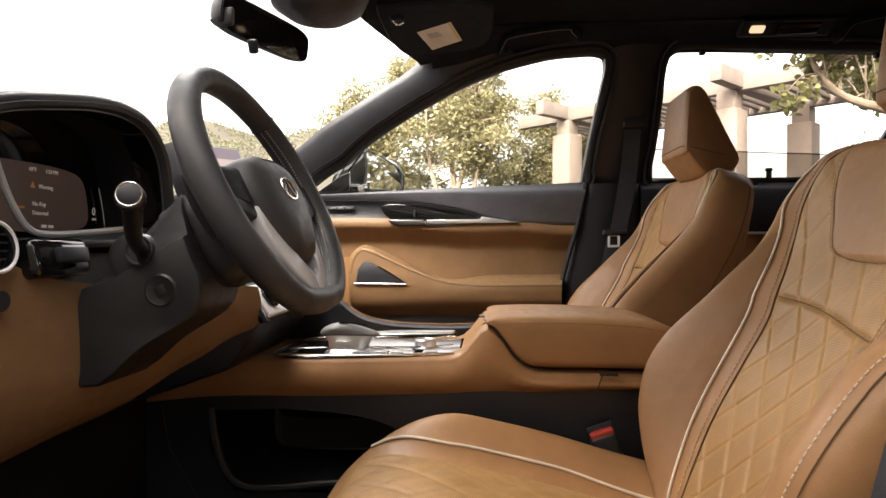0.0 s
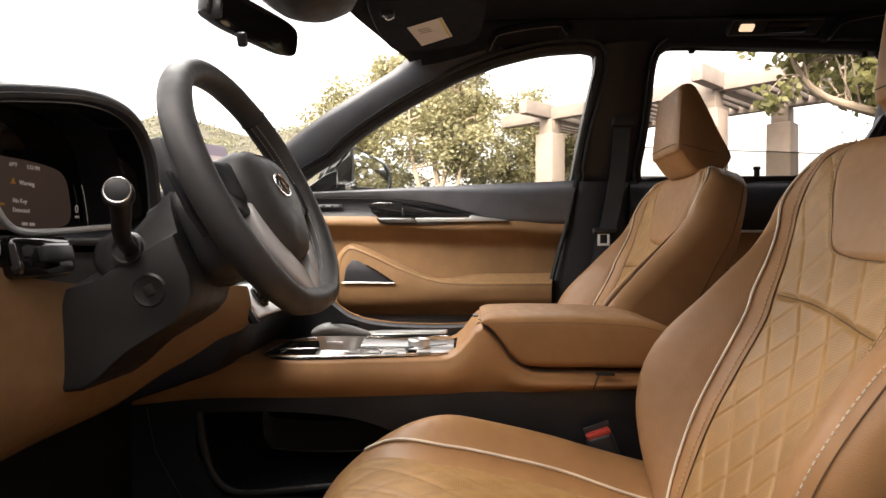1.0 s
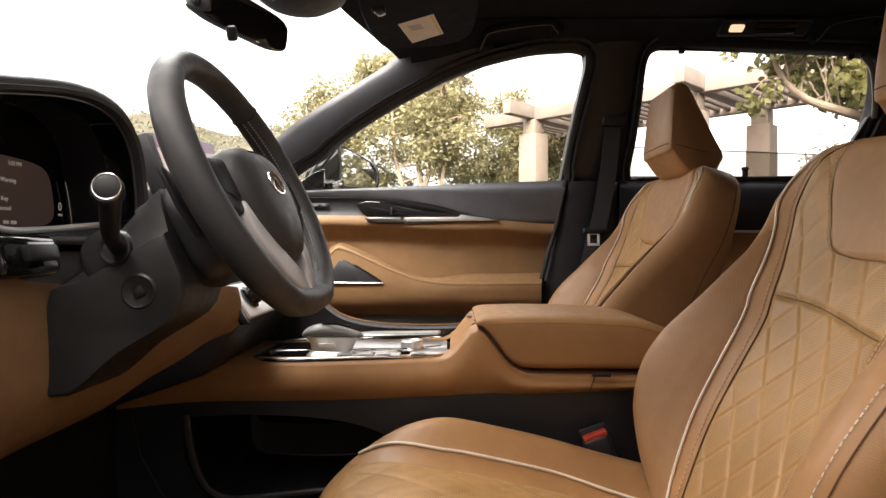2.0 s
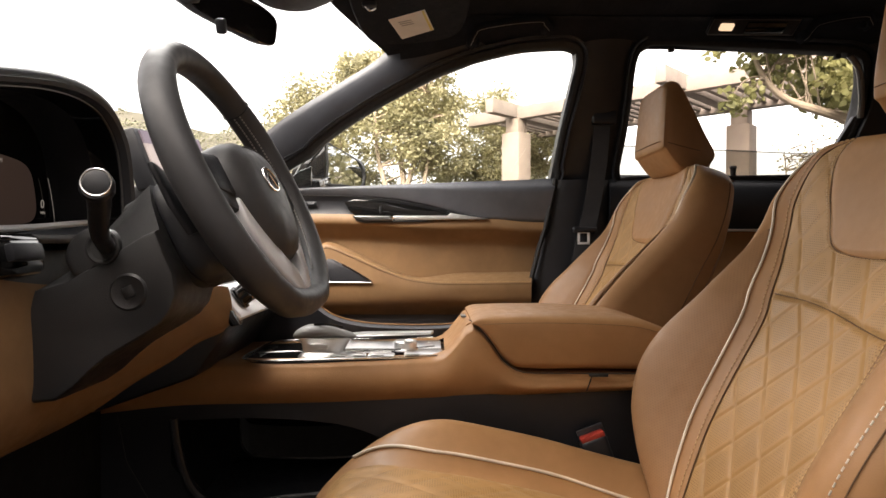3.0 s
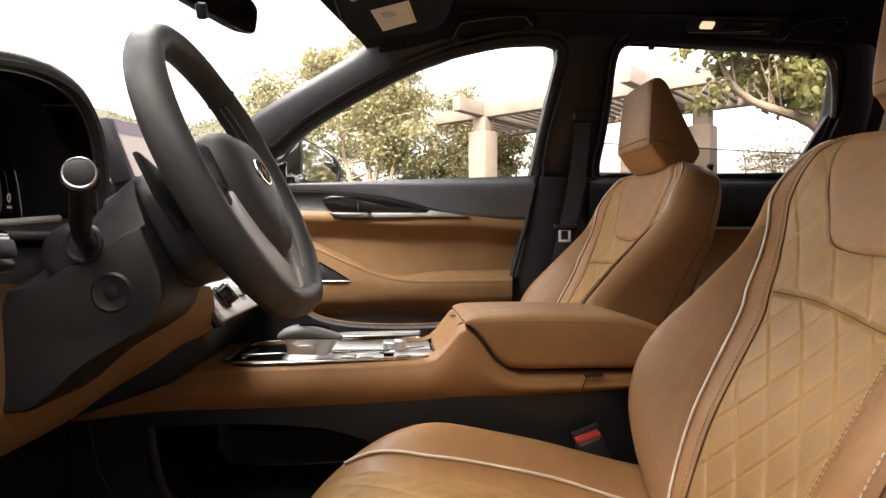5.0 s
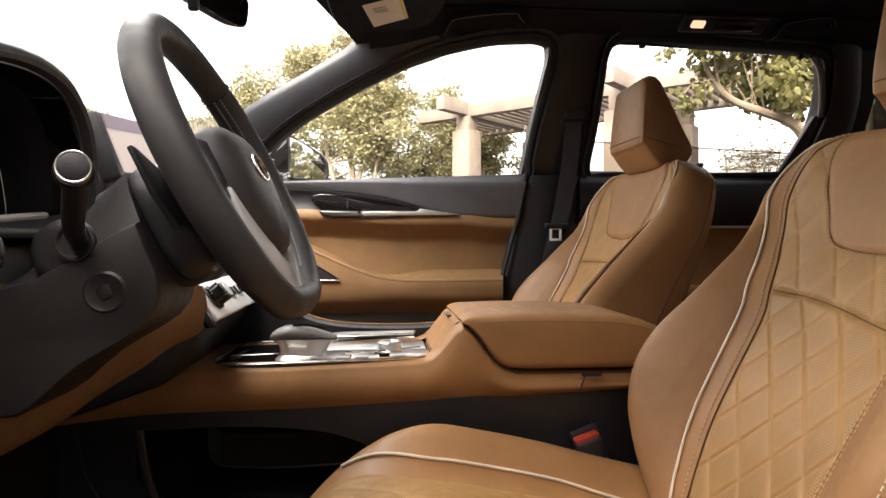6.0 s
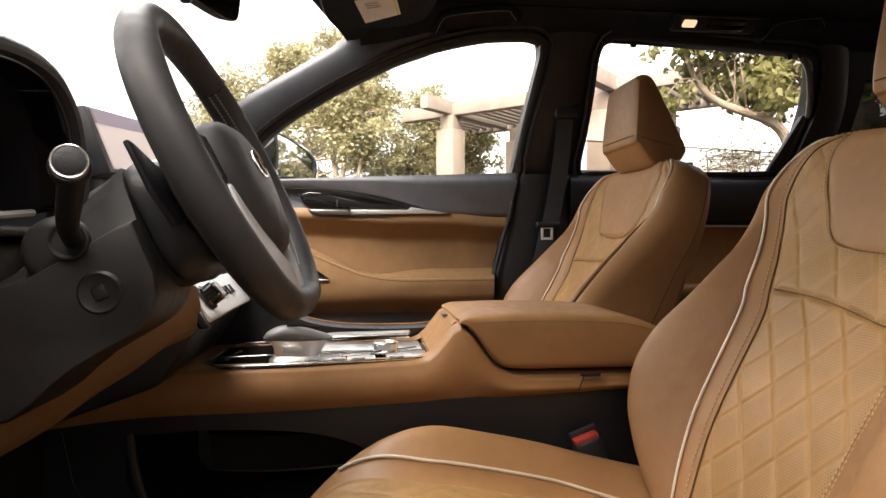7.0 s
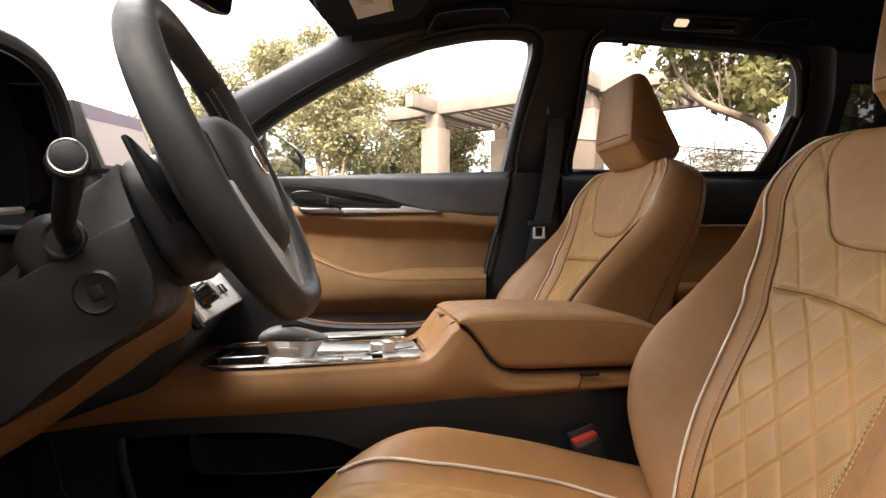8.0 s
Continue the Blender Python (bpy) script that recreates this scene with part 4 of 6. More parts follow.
def bib_outline(n):
    """(s, h) along the sides and bottom of the bib, from one top corner to the other."""
    half = [(0.132, 0.547), (0.148, 0.516), (0.140, 0.47), (0.122, 0.43), (0.109, 0.402), (0.092, 0.385), (0.060, 0.377)]
    pts = curve([(-a, b) for a, b in half] + [(0.0, 0.374)] + [(a, b) for a, b in reversed(half)], n)
    return [(p[0], p[1]) for p in pts]


def bib():
    ol = bib_outline(80)

    def f(u, v):
        a, b = ol[round(u * 39)], ol[79 - round(u * 39)]
        s, h = lerp(a[0], b[0], v), lerp(a[1], b[1], v)
        e = min(v, 1 - v) * abs(b[0] - a[0])
        e = min(e, max(0, h - 0.374) + 0.002)
        return back_front(s, h, -0.001 + 0.009 * min(1, e / 0.012) ** 0.5)
    return patch(f, 39, 60)


HR_AT = Vector((0.516, 0, 1.128))


def headrest():
    """A wedge: deep at the foot, narrow at the top, with a flat front and a tucked-in foot."""
    prof = [(0.002, 0.045), (0.011, 0.160), (0.017, 0.180), (0.032, 0.188), (0.048, 0.180), (0.064, 0.148), (0.098, 0.066), (0.118, 0.024), (0.117, 0.006), (0.098, -0.014), (0.055, -0.021), (0.034, -0.009), (0.010, 0.024)]
    pts = [(p[0] * 1.10, p[1]) for p in curve([(a, b, 0) for a, b in prof], 78, True)]
    cx, cz = 0.055, 0.08
    secs = []
    for v in np.sin(np.linspace(-1, 1, 41) * math.pi / 2):
        k = 1 - 0.10 * abs(v) ** 14
        half = 0.100
        secs.append([HR_AT + Vector(((a - cx) * k + cx + 0.004 * abs(v) ** 3 * step(0.07, 0.0, a), SEAT_Y + v * half * (1 - 0.10 * step(0.05, 0.20, b)), (b - cz) * k + cz)) for a, b in pts])
    return rings(secs)


def headrest_seam():
    far = [HR_AT + Vector((0.0010 + 0.004 * abs(y / 0.100) ** 3, SEAT_Y + y, 0.047)) for y in np.linspace(0.088, -0.088, 14)]
    return curve(far + [HR_AT + Vector((0.017, SEAT_Y - 0.0975, 0.046)), HR_AT + Vector((0.06, SEAT_Y - 0.1008, 0.034)), HR_AT + Vector((0.104, SEAT_Y - 0.0975, 0.024))], 60)


driver = front_seat("tan quilted leather driver's seat with cream piping", False)
passenger = front_seat("tan quilted leather passenger seat beside the console", True)
passenger.location += Vector((-0.036, 0.757, 0.019))
for ob in passenger.children:
    if ob.name.split(".")[0] in ("headrest", "headrest_seam"):
        ob.location += Vector((-0.045, 0.010, 0.0))      # the passenger's headrest is tilted farther forward

# ---------------------------------------------------------------- centre console
cons = thing("centre_console", -0.1, 1.23, 0.39, "tan leather centre console with armrest and black sides", "console")
C0, C1 = 1.10, 1.37
TOPLINE = [(-0.62, 0.735), (-0.50, 0.765), (-0.42, 0.770), (-0.30, 0.771), (-0.18, 0.774), (-0.10, 0.777), (-0.058, 0.780), (-0.038, 0.793), (-0.019, 0.816), (-0.004, 0.832), (0.016, 0.819), (0.034, 0.796), (0.05, 0.773), (0.075, 0.757), (0.12, 0.753), (0.40, 0.751)]
LOWLINE = [(-0.62, 0.680), (-0.48, 0.693), (-0.27, 0.697), (-0.01, 0.708), (0.27, 0.721), (0.45, 0.73)]


def band(u, v):
    x = lerp(-0.66, 0.42, u)
    hi, lo = along(TOPLINE, x), along(LOWLINE, x)
    # over the top edge and down the side
    if v < 0.4:
        t = v / 0.4
        return Vector((x, C0 + 0.045 - 0.033 * math.sin(t * math.pi / 2), hi - 0.012 * (1 - math.cos(t * math.pi / 2))))
    t = (v - 0.4) / 0.6
    return Vector((x, C0 + 0.012 - 0.010 * math.sin(math.pi * t) + 0.012 * t * t, lerp(hi - 0.012, lo, t)))


part("side_band", patch(band, 90, 20, thick=(0, 0.02, -0.004)), M_TAN, cons, "tan leather side band")
part("side_band", patch(lambda u, v: (lambda p: Vector((p.x, 2 * 1.235 - p.y, p.z)))(band(u, v)), 90, 20, thick=(0, -0.02, -0.004)), M_TAN, cons, "tan leather side band")
# front tongue of leather between tray and armrest
part("front_slope", patch(lambda u, v: (lambda x: Vector((x, lerp(C0 + 0.0445, C1 - 0.030, v), along(TOPLINE, min(x, -0.004)))))(lerp(-0.046, 0.03, u)), 20, 8, thick=(0, 0, -0.02)), M_TAN, cons, "tan leather slope before the armrest")
# armrest lid
LID_TOP = [(-0.004, 0.836), (0.008, 0.843), (0.03, 0.846), (0.10, 0.848), (0.20, 0.846), (0.28, 0.839), (0.34, 0.816), (0.40, 0.77)]


def lid_section(x):
    top = along(LID_TOP, x)
    low = along([(-0.004, 0.832), (0.006, 0.829), (0.016, 0.821), (0.034, 0.797), (0.05, 0.774), (0.075, 0.758), (0.2, 0.756)], x)
    tuck = 0.009 * (1 - step(-0.01, 0.07, x))
    y0, y1 = C0 + 0.006 + tuck * 0.4, C1 - 0.006 - tuck
    mid_y = (y0 + y1) / 2
    out = []
    for k in range(40):
        a = 2 * math.pi * k / 40
        c, s = math.cos(a), math.sin(a)
        e = 0.22
        yy = mid_y + (y1 - y0) / 2 * math.copysign(abs(c) ** e, c)
        zz = (top + low) / 2 + (top - low) / 2 * math.copysign(abs(s) ** (0.46 if s > 0 else 0.25), s)
        out.append(Vector((x, yy, zz)))
    return out


part("armrest_lid", rings([lid_section(x) for x in np.linspace(-0.002, 0.40, 60)]), M_TAN, cons, "tan leather armrest lid")
lid_line = [Vector((x, C0 + 0.0045, along(LID_TOP, x) - 0.012)) for x in np.linspace(0.012, 0.37, 80)]
part("lid_seam", tube(lid_line, 0.0006, 6), M_TAN_SHADED, cons)
part("lid_gap", tube(curve([(-0.006, C0 + 0.030, 0.838), (0.002, C0 + 0.016, 0.834), (0.016, C0 + 0.006, 0.820), (0.034, C0 + 0.003, 0.797), (0.05, C0 + 0.002, 0.774), (0.075, C0, 0.758), (0.12, C0, 0.7545), (0.4, C0, 0.753)], 60), 0.0009, 6), M_RUBBER, cons)
part("lid_latch", box((0.010, 0.030, 0.003), (-0.011, 1.245, 0.832), 0.001), M_DARK_SILVER, cons, "small dark lid latch")
part("band_joint", tube([(0.195, C0 + 0.001, 0.752), (0.186, C0 + 0.004, 0.724)], 0.0009, 6), M_RUBBER, cons)
part("catch", box((0.03, 0.01, 0.005), (0.205, C0 + 0.002, 0.751), 0.001), M_RUBBER, cons)
# black lower sides with the open cubby


def low_side(name, x0, x1, z0f, z1f, label=""):
    y = C0 + 0.02
    part(name, patch(lambda u, v: Vector((lerp(x0, x1, u), y, lerp(z0f(lerp(x0, x1, u)), z1f(lerp(x0, x1, u)), v))), 30, 4, thick=(0, 0.02, 0)), M_BLACK_SOFT, cons, label)


def cub_top(x):
    return along([(-0.50, 0.672), (-0.36, 0.676), (-0.24, 0.668), (-0.17, 0.650), (-0.10, 0.610), (-0.05, 0.560)], x)


low_side("cubby_header", -0.50, -0.05, cub_top, lambda x: along(LOWLINE, x) + 0.006, "charcoal plastic header over the cubby")
low_side("cubby_sill", -0.50, -0.05, lambda x: 0.39, lambda x: along([(-0.50, 0.60), (-0.470, 0.566), (-0.445, 0.542), (-0.395, 0.534), (-0.277, 0.546), (-0.05, 0.565)], x))
part("cubby_rim", tube(curve([(-0.494, C0 + 0.019, 0.676), (-0.487, C0 + 0.018, 0.627), (-0.470, C0 + 0.017, 0.570), (-0.442, C0 + 0.017, 0.541), (-0.395, C0 + 0.017, 0.535), (-0.277, C0 + 0.017, 0.547), (-0.10, C0 + 0.017, 0.562)], 50), 0.0075, 10), M_BLACK_SOFT, cons, "rounded charcoal rim of the cubby")
part("side_joint", tube([(-0.588, C0 + 0.019, 0.681), (-0.573, C0 + 0.019, 0.605), (-0.52, C0 + 0.019, 0.512), (-0.47, C0 + 0.019, 0.43)], 0.0010, 6), M_BLACK_SOFT, cons)
low_side("lower_side", -0.05, 0.5, lambda x: 0.39, lambda x: along(LOWLINE, x) + 0.006, "charcoal plastic lower side")
low_side("front_side", -0.80, -0.50, lambda x: 0.39, lambda x: along(LOWLINE, x) + 0.006, "charcoal plastic front side")
part("cubby_back", box((0.70, 0.02, 0.34), (-0.30, 1.345, 0.55), 0.004), M_CARPET, cons, "black cubby lining")
part("cubby_floor", box((0.44, 0.23, 0.015), (-0.24, 1.235, 0.532), 0.004), M_BLACK_SOFT, cons, "charcoal cubby floor")
lip = curve([(-0.445, 1.32, 0.640), (-0.438, 1.30, 0.585), (-0.425, 1.29, 0.566), (-0.40, 1.28, 0.560), (-0.30, 1.26, 0.562), (-0.18, 1.24, 0.574), (-0.10, 1.23, 0.586)], 50)
part("shelf", patch(lambda u, v: Vector((lip[round(u * 49)].x, lerp(lip[round(u * 49)].y, 1.338, v), lip[round(u * 49)].z)), 49, 3, thick=(0, 0, 0.06)), M_RUBBER, cons, "black side shelf in the cubby")
part("shelf_edge", tube(lip, 0.0020, 6), M_DARK_SILVER, cons, "thin satin shelf edge")
# tray with shifter and dial
TR = curve([(-0.392, 1.160, 0), (-0.375, 1.130, 0), (-0.345, 1.120, 0), (-0.22, 1.121, 0), (-0.085, 1.125, 0), (-0.055, 1.135, 0), (-0.045, 1.16, 0), (-0.045, 1.235, 0), (-0.045, 1.30, 0), (-0.06, 1.335, 0), (-0.09, 1.345, 0), (-0.24, 1.348, 0), (-0.36, 1.345, 0), (-0.386, 1.31, 0), (-0.390, 1.24, 0)], 80, True)


def tray_z(x):
    return 0.766 + 0.010 * (x + 0.5) / 0.45


part("front_deck", patch(lambda u, v: (lambda x: Vector((x, lerp(C0 + 0.038, C1 - 0.038, v), along(TOPLINE, x) - 0.003)))(lerp(-0.64, -0.33, u)), 12, 6, thick=(0, 0, -0.01)), M_TAN, cons, "tan leather deck before the tray")
part("tray", rings([[Vector((p[0], p[1], tray_z(p[0]) + dz)) for p in TR] for dz in (-0.03, 0.0)]), M_GLOSS, cons, "gloss black control tray")
part("tray_rim", tube([Vector((p[0], p[1], tray_z(p[0]) + 0.002)) for p in TR], 0.0017, 6, True), M_CHROME, cons, "bright tray rim")
for x, y, sx, sy in ((-0.142, 1.257, 0.180, 0.085), (-0.215, 1.158, 0.055, 0.04), (-0.155, 1.150, 0.045, 0.03), (-0.083, 1.166, 0.066, 0.052)):
    part("button_panel", box((sx, sy, 0.006), (x, y, tray_z(x) + 0.0005), 0.002), M_SATIN, cons, "satin silver button panel")
for x in (-0.225, -0.19, -0.16, -0.10):
    part("button", box((0.022, 0.012, 0.004), (x, 1.136, tray_z(x) + 0.0045), 0.0015), M_SATIN, cons)
part("inner_rim", tube([Vector((x, y, tray_z(x) + 0.0075)) for x, y in ((-0.372, 1.168), (-0.24, 1.180), (-0.135, 1.166), (-0.064, 1.196))], 0.0014, 6), M_CHROME, cons, "bright inner rim")
part("edge_light_line", tube([Vector((-0.372, 1.19, tray_z(-0.37) + 0.002)), Vector((-0.360, 1.265, tray_z(-0.36) + 0.002))], 0.0016, 6), M_CHROME, cons, "bright line on the tray")
part("bright_spear", prism([(-0.26, 1.30, 0.784), (-0.07, 1.285, 0.790), (-0.065, 1.31, 0.790), (-0.20, 1.325, 0.786)], (0, 0, 0.006), 0.002), M_SATIN, cons, "bright metal spear trim")
dial = part("dial", lathe([(0.022, 0), (0.022, 0.003), (0.0205, 0.005), (0.0205, 0.016), (0.0190, 0.018), (0.0150, 0.018), (0.0140, 0.0165), (0.0, 0.0165)], (-0.115, 1.19, tray_z(-0.115) + 0.002), (0, 0, 1), 36), M_SATIN, cons, "knurled satin silver dial")
part("dial_ring", lathe([(0.026, 0), (0.026, 0.002), (0.023, 0.003), (0.0, 0.003)], (-0.115, 1.19, tray_z(-0.115) + 0.001), (0, 0, 1), 32), M_GLOSS, dial)
# gear selector
part("shifter_base", rings([[Vector((x0 + (0.5 + 0.5 * c) * (x1 - x0), 1.175 + 0.023 * k * math.copysign(abs(s) ** 0.35, s), z)) for c, s in ((math.cos(2 * math.pi * j / 24), math.sin(2 * math.pi * j / 24)) for j in range(24))] for x0, x1, k, z in ((-0.302, -0.212, 1.10, 0.768), (-0.300, -0.214, 1.04, 0.772), (-0.292, -0.222, 0.84, 0.778), (-0.294, -0.214, 0.86, 0.792), (-0.301, -0.206, 0.98, 0.803))]), M_SATIN, cons, "bright gear selector stem")
knob_secs = []
for u in np.linspace(0, 1, 30):
    x = lerp(-0.309, -0.201, u)
    r = along([(0, 0.16), (0.04, 0.55), (0.12, 0.85), (0.28, 1.0), (0.50, 0.88), (0.75, 0.62), (0.92, 0.45), (1.0, 0.16)], u)
    zc = along([(0, 0.806), (0.28, 0.8125), (0.6, 0.811), (1.0, 0.8035)], u)
    knob_secs.append([Vector((x, 1.175 + 0.024 * (0.45 + 0.55 * r) * min(1, r / 0.4) * math.copysign(abs(math.cos(a)) ** 0.8, math.cos(a)), zc + 0.0125 * r * math.sin(a))) for a in (2 * math.pi * j / 20 for j in range(20))])
part("shifter_knob", rings(knob_secs), M_KNOB, cons, "dark grey leather gear selector")
part("shifter_inlay", tube(curve([(-0.272, 1.166, 0.8250), (-0.25, 1.164, 0.8258), (-0.222, 1.166, 0.8205)], 14), 0.003, 8, squash=0.4), M_GLOSS, cons)
part("shifter_badge", box((0.030, 0.004, 0.009), (-0.262, 1.1535, 0.789), 0.002), M_SILVER, cons)
# far rail that rises to the dashboard
RAIL = [(-0.52, 0.985), (-0.42, 0.935), (-0.35, 0.890), (-0.305, 0.845), (-0.27, 0.820), (-0.22, 0.806), (-0.15, 0.800), (-0.05, 0.800), (0.0, 0.806)]
part("passenger_rail", patch(lambda u, v: Vector((lerp(-0.52, 0.0, u), 1.365 + 0.03 * v, lerp(along(RAIL, lerp(-0.52, 0.0, u)), 0.74, v) if v > 0 else along(RAIL, lerp(-0.52, 0.0, u)))), 50, 6, thick=(0, -0.03, -0.004)), M_GREY_SOFT, cons, "charcoal rail rising to the dashboard")
part("rail_edge", tube([Vector((x, 1.362, along(RAIL, x) + 0.001)) for x in np.linspace(-0.36, 0.0, 50)], 0.0018, 6), M_TAN, cons, "tan leather rail edge")

# seat belt buckle by the driver's cushion
bk = thing("seat_belt_buckle", 0.20, 1.085, 0.55, "black seat belt buckle with a red release button", "seat belt buckle")
tb = Matrix.Rotation(radians(-20), 3, "Y")
part("stalk", box((0.045, 0.022, 0.15), (0.215, 1.083, 0.585), 0.008, tb, 3), M_BLACK_SOFT, bk)
part("release_button", box((0.040, 0.018, 0.010), (0.190, 1.083, 0.656), 0.003, tb, 2), M_RED, bk, "red release button")
part("slot_cover", box((0.044, 0.005, 0.018), (0.190, 1.094, 0.660), 0.002, tb), M_GREY_SOFT, bk)

# ---------------------------------------------------------------- dashboard
dash = thing("dashboard", -0.7, MID, 0.5, "black and tan dashboard with instrument hood", "dashboard")


def dash_sec(y):
    """Outline of the dashboard from the screen's foot over the top and down to the knees."""
    k = step(0.95, 1.10, y) * 0.06
    d = 0.10 * step(1.08, 1.0, y)
    return [(-1.15, 1.03), (-0.95, 1.055), (-0.78 - d * 0.5, 1.055), (-0.64 - d, 1.045), (-0.60 + k * 0.3 - d, 1.02), (-0.60 + k * 0.3 - d * 0.7, 0.970), (-0.56 + k, 0.950), (-0.60, 0.70), (-0.85, 0.62)]


part("upper_dash", patch(lambda u, v: (lambda y: (lambda c: Vector((c[0], y, c[1])))(curve([(a, b, 0) for a, b in dash_sec(y)], 40)[round(v * 39)]))(lerp(0.42, 1.96, u)), 40, 39, thick=(-0.02, 0, -0.02)), M_BLACK_SOFT, dash, "black soft-touch dashboard top")

# tan knee panel in front of the driver
KX = [(0.42, -0.53), (0.55, -0.505), (0.70, -0.49), (0.80, -0.475), (0.90, -0.447), (0.96, -0.415), (1.00, -0.396), (1.03, -0.372), (1.10, -0.36)]
K_TOP = [(0.42, 0.985), (0.62, 0.957), (0.675, 0.936), (0.73, 0.925), (0.82, 0.915), (0.95, 0.905), (1.03, 0.90), (1.10, 0.87)]
K_LOW = [(0.42, 0.712), (0.635, 0.712), (0.80, 0.728), (0.868, 0.750), (0.92, 0.784), (0.953, 0.801), (0.995, 0.819), (1.04, 0.834), (1.10, 0.84)]


def knee(u, v):
    y = lerp(0.42, 1.032, u)
    lo, hi = along(K_LOW, y), along(K_TOP, y)
    z = lerp(lo, hi, v)
    x = along(KX, y) - 0.014 * (1 - math.sin(math.pi * (0.18 + 0.62 * v))) - 0.006 * step(0.16, 0.0, v) - 0.06 * step(0.96, 0.78, y) * max(0.0, 1 - v / 0.5) ** 2
    return Vector((x, y, z))


part("knee_panel", patch(knee, 60, 30, thick=(-0.02, 0, 0)), M_TAN_SHADED, dash, "tan leather knee panel")
part("footwell_lining", box((0.04, 0.68, 0.40), (-0.62, 0.76, 0.58), 0.01), M_CARPET, dash, "black footwell lining")
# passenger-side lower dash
part("glovebox", patch(lambda u, v: Vector((-0.48 - 0.10 * (1 - math.sin(math.pi * (0.2 + 0.6 * v))), lerp(1.40, 1.95, u), lerp(0.62, 0.97, v))), 20, 16, thick=(-0.02, 0, 0)), M_TAN_SHADED, dash, "tan glovebox lid")
# instrument hood: an arch seen from inside as a dark tunnel
HOOD = [(0.545, 0.985), (0.540, 1.05), (0.560, 1.090), (0.63, 1.121), (0.72, 1.142), (0.80, 1.156), (0.87, 1.159), (0.928, 1.146), (0.968, 1.110), (0.985, 1.055), (0.990, 1.0)]
hood = curve([(a, b, 0) for a, b in HOOD], 60)


def hood_ring(x, grow, dz=0.0):
    cy, cz = 0.79, 1.03
    return [Vector((x, cy + (p[0] - cy) * grow, cz + (p[1] - cz) * grow + dz)) for p in hood]


def hood_skin(u, v):
    # outer skin, front lip, inner skin
    seq = [(-0.80, 0.98, -0.045), (-0.62, 1.0, -0.012), (-0.51, 1.0, 0.0), (-0.494, 0.975, -0.002), (-0.496, 0.94, -0.003), (-0.504, 0.915, -0.003), (-0.60, 0.935, -0.004), (-0.615, 0.935, -0.004)]
    t = v * (len(seq) - 1)
    i = min(int(t), len(seq) - 2)
    a, b = seq[i], seq[i + 1]
    x, g, d = (lerp(a[k], b[k], t - i) for k in range(3))
    return hood_ring(x, g, d)[round(u * 59)]


part("instrument_hood", patch(hood_skin, 59, 28), M_GREY_SOFT, dash, "black instrument hood")
lip_pts = hood_ring(-0.506, 0.985, -0.002)[3:54]
part("hood_lip", tube(lip_pts, lambda u: 0.0115 * math.sin(math.pi * (0.04 + 0.92 * u)) ** 0.35, 14, squash=0.8), M_GREY_SOFT, dash, "padded hood lip")
fr0, fr1 = hood_ring(-0.509, 0.912, -0.003), hood_ring(-0.545, 0.900, -0.003)
part("hood_trim", patch(lambda u, v: lerp(fr0[round(u * 59)], fr1[round(u * 59)], v) + Vector((0.004 * math.sin(math.pi * v), 0, 0)), 59, 8), M_GLOSS, dash, "gloss black hood frame")
# silver instead of gloss black stands in for the edge's highlight
part("hood_edge", tube([p + Vector((0.003, 0, 0)) for p in fr0], 0.0014, 6), M_DARK_SILVER, dash, "thin bright edge inside the hood")
cl = part("instrument_panel", prism([p + Vector((0, 0, 0)) for p in hood_ring(-0.612, 0.945)], (-0.02, 0, 0)), M_GLOSS, dash, "gloss black instrument panel")
# the lit half of the display
DISP = curve([(0.700, 1.000), (0.690, 1.060), (0.72, 1.074), (0.80, 1.078), (0.88, 1.076), (0.920, 1.066), (0.934, 1.035), (0.934, 1.002), (0.90, 0.990), (0.80, 0.986)], 40, True)
part("display", prism([(-0.6065, p[0], p[1]) for p in DISP], (-0.003, 0, 0)), M_CLUSTER, cl, "dim brown lit display")
part("lower_trim", tube(curve([(-0.545, 0.672, 1.075), (-0.545, 0.683, 1.048), (-0.545, 0.701, 1.016), (-0.545, 0.725, 0.990), (-0.545, 0.758, 0.982), (-0.545, 0.832, 0.985), (-0.54, 0.892, 0.990), (-0.545, 0.95, 0.994)], 50), 0.0042, 8), M_PALE, dash, "bright lower trim of the instruments")


def words(text, size, place, parent, material, name="text"):
    """Raised lettering that faces the driver."""
    c = bpy.data.curves.new(name, "FONT")
    c.body, c.size, c.extrude, c.resolution_u = text, size, 0.0003, 2
    o = bpy.data.objects.new(name, c)
    me = bpy.data.meshes.new_from_object(o)
    bpy.data.objects.remove(o)
    me.transform(Matrix.Translation(place) @ Matrix(((0, 0, 1, 0), (1, 0, 0, 0), (0, 1, 0, 0), (0, 0, 0, 1))))
    me.materials.append(material)
    ob = new(name, me)
    ob.parent = parent
    return ob


TX = -0.6055
words("69°F", 0.0078, (TX, 0.810, 1.067), cl, M_TEXT)
words("1:52 PM", 0.0078, (TX, 0.842, 1.067), cl, M_TEXT)
words("Warning", 0.0082, (TX, 0.828, 1.045), cl, M_TEXT)
words("No Key", 0.0082, (TX, 0.816, 1.021), cl, M_TEXT)
words("Detected", 0.0082, (TX, 0.816, 1.009), cl, M_TEXT)
words("0", 0.017, (TX, 0.945, 1.014), cl, M_TEXT)
words("MPH", 0.005, (TX, 0.945, 1.006), cl, M_TEXT)
part("warning_mark", prism([(TX, 0.812, 1.045), (TX, 0.821, 1.045), (TX, 0.8165, 1.053)], (0.0005, 0, 0)), M_AMBER, cl)
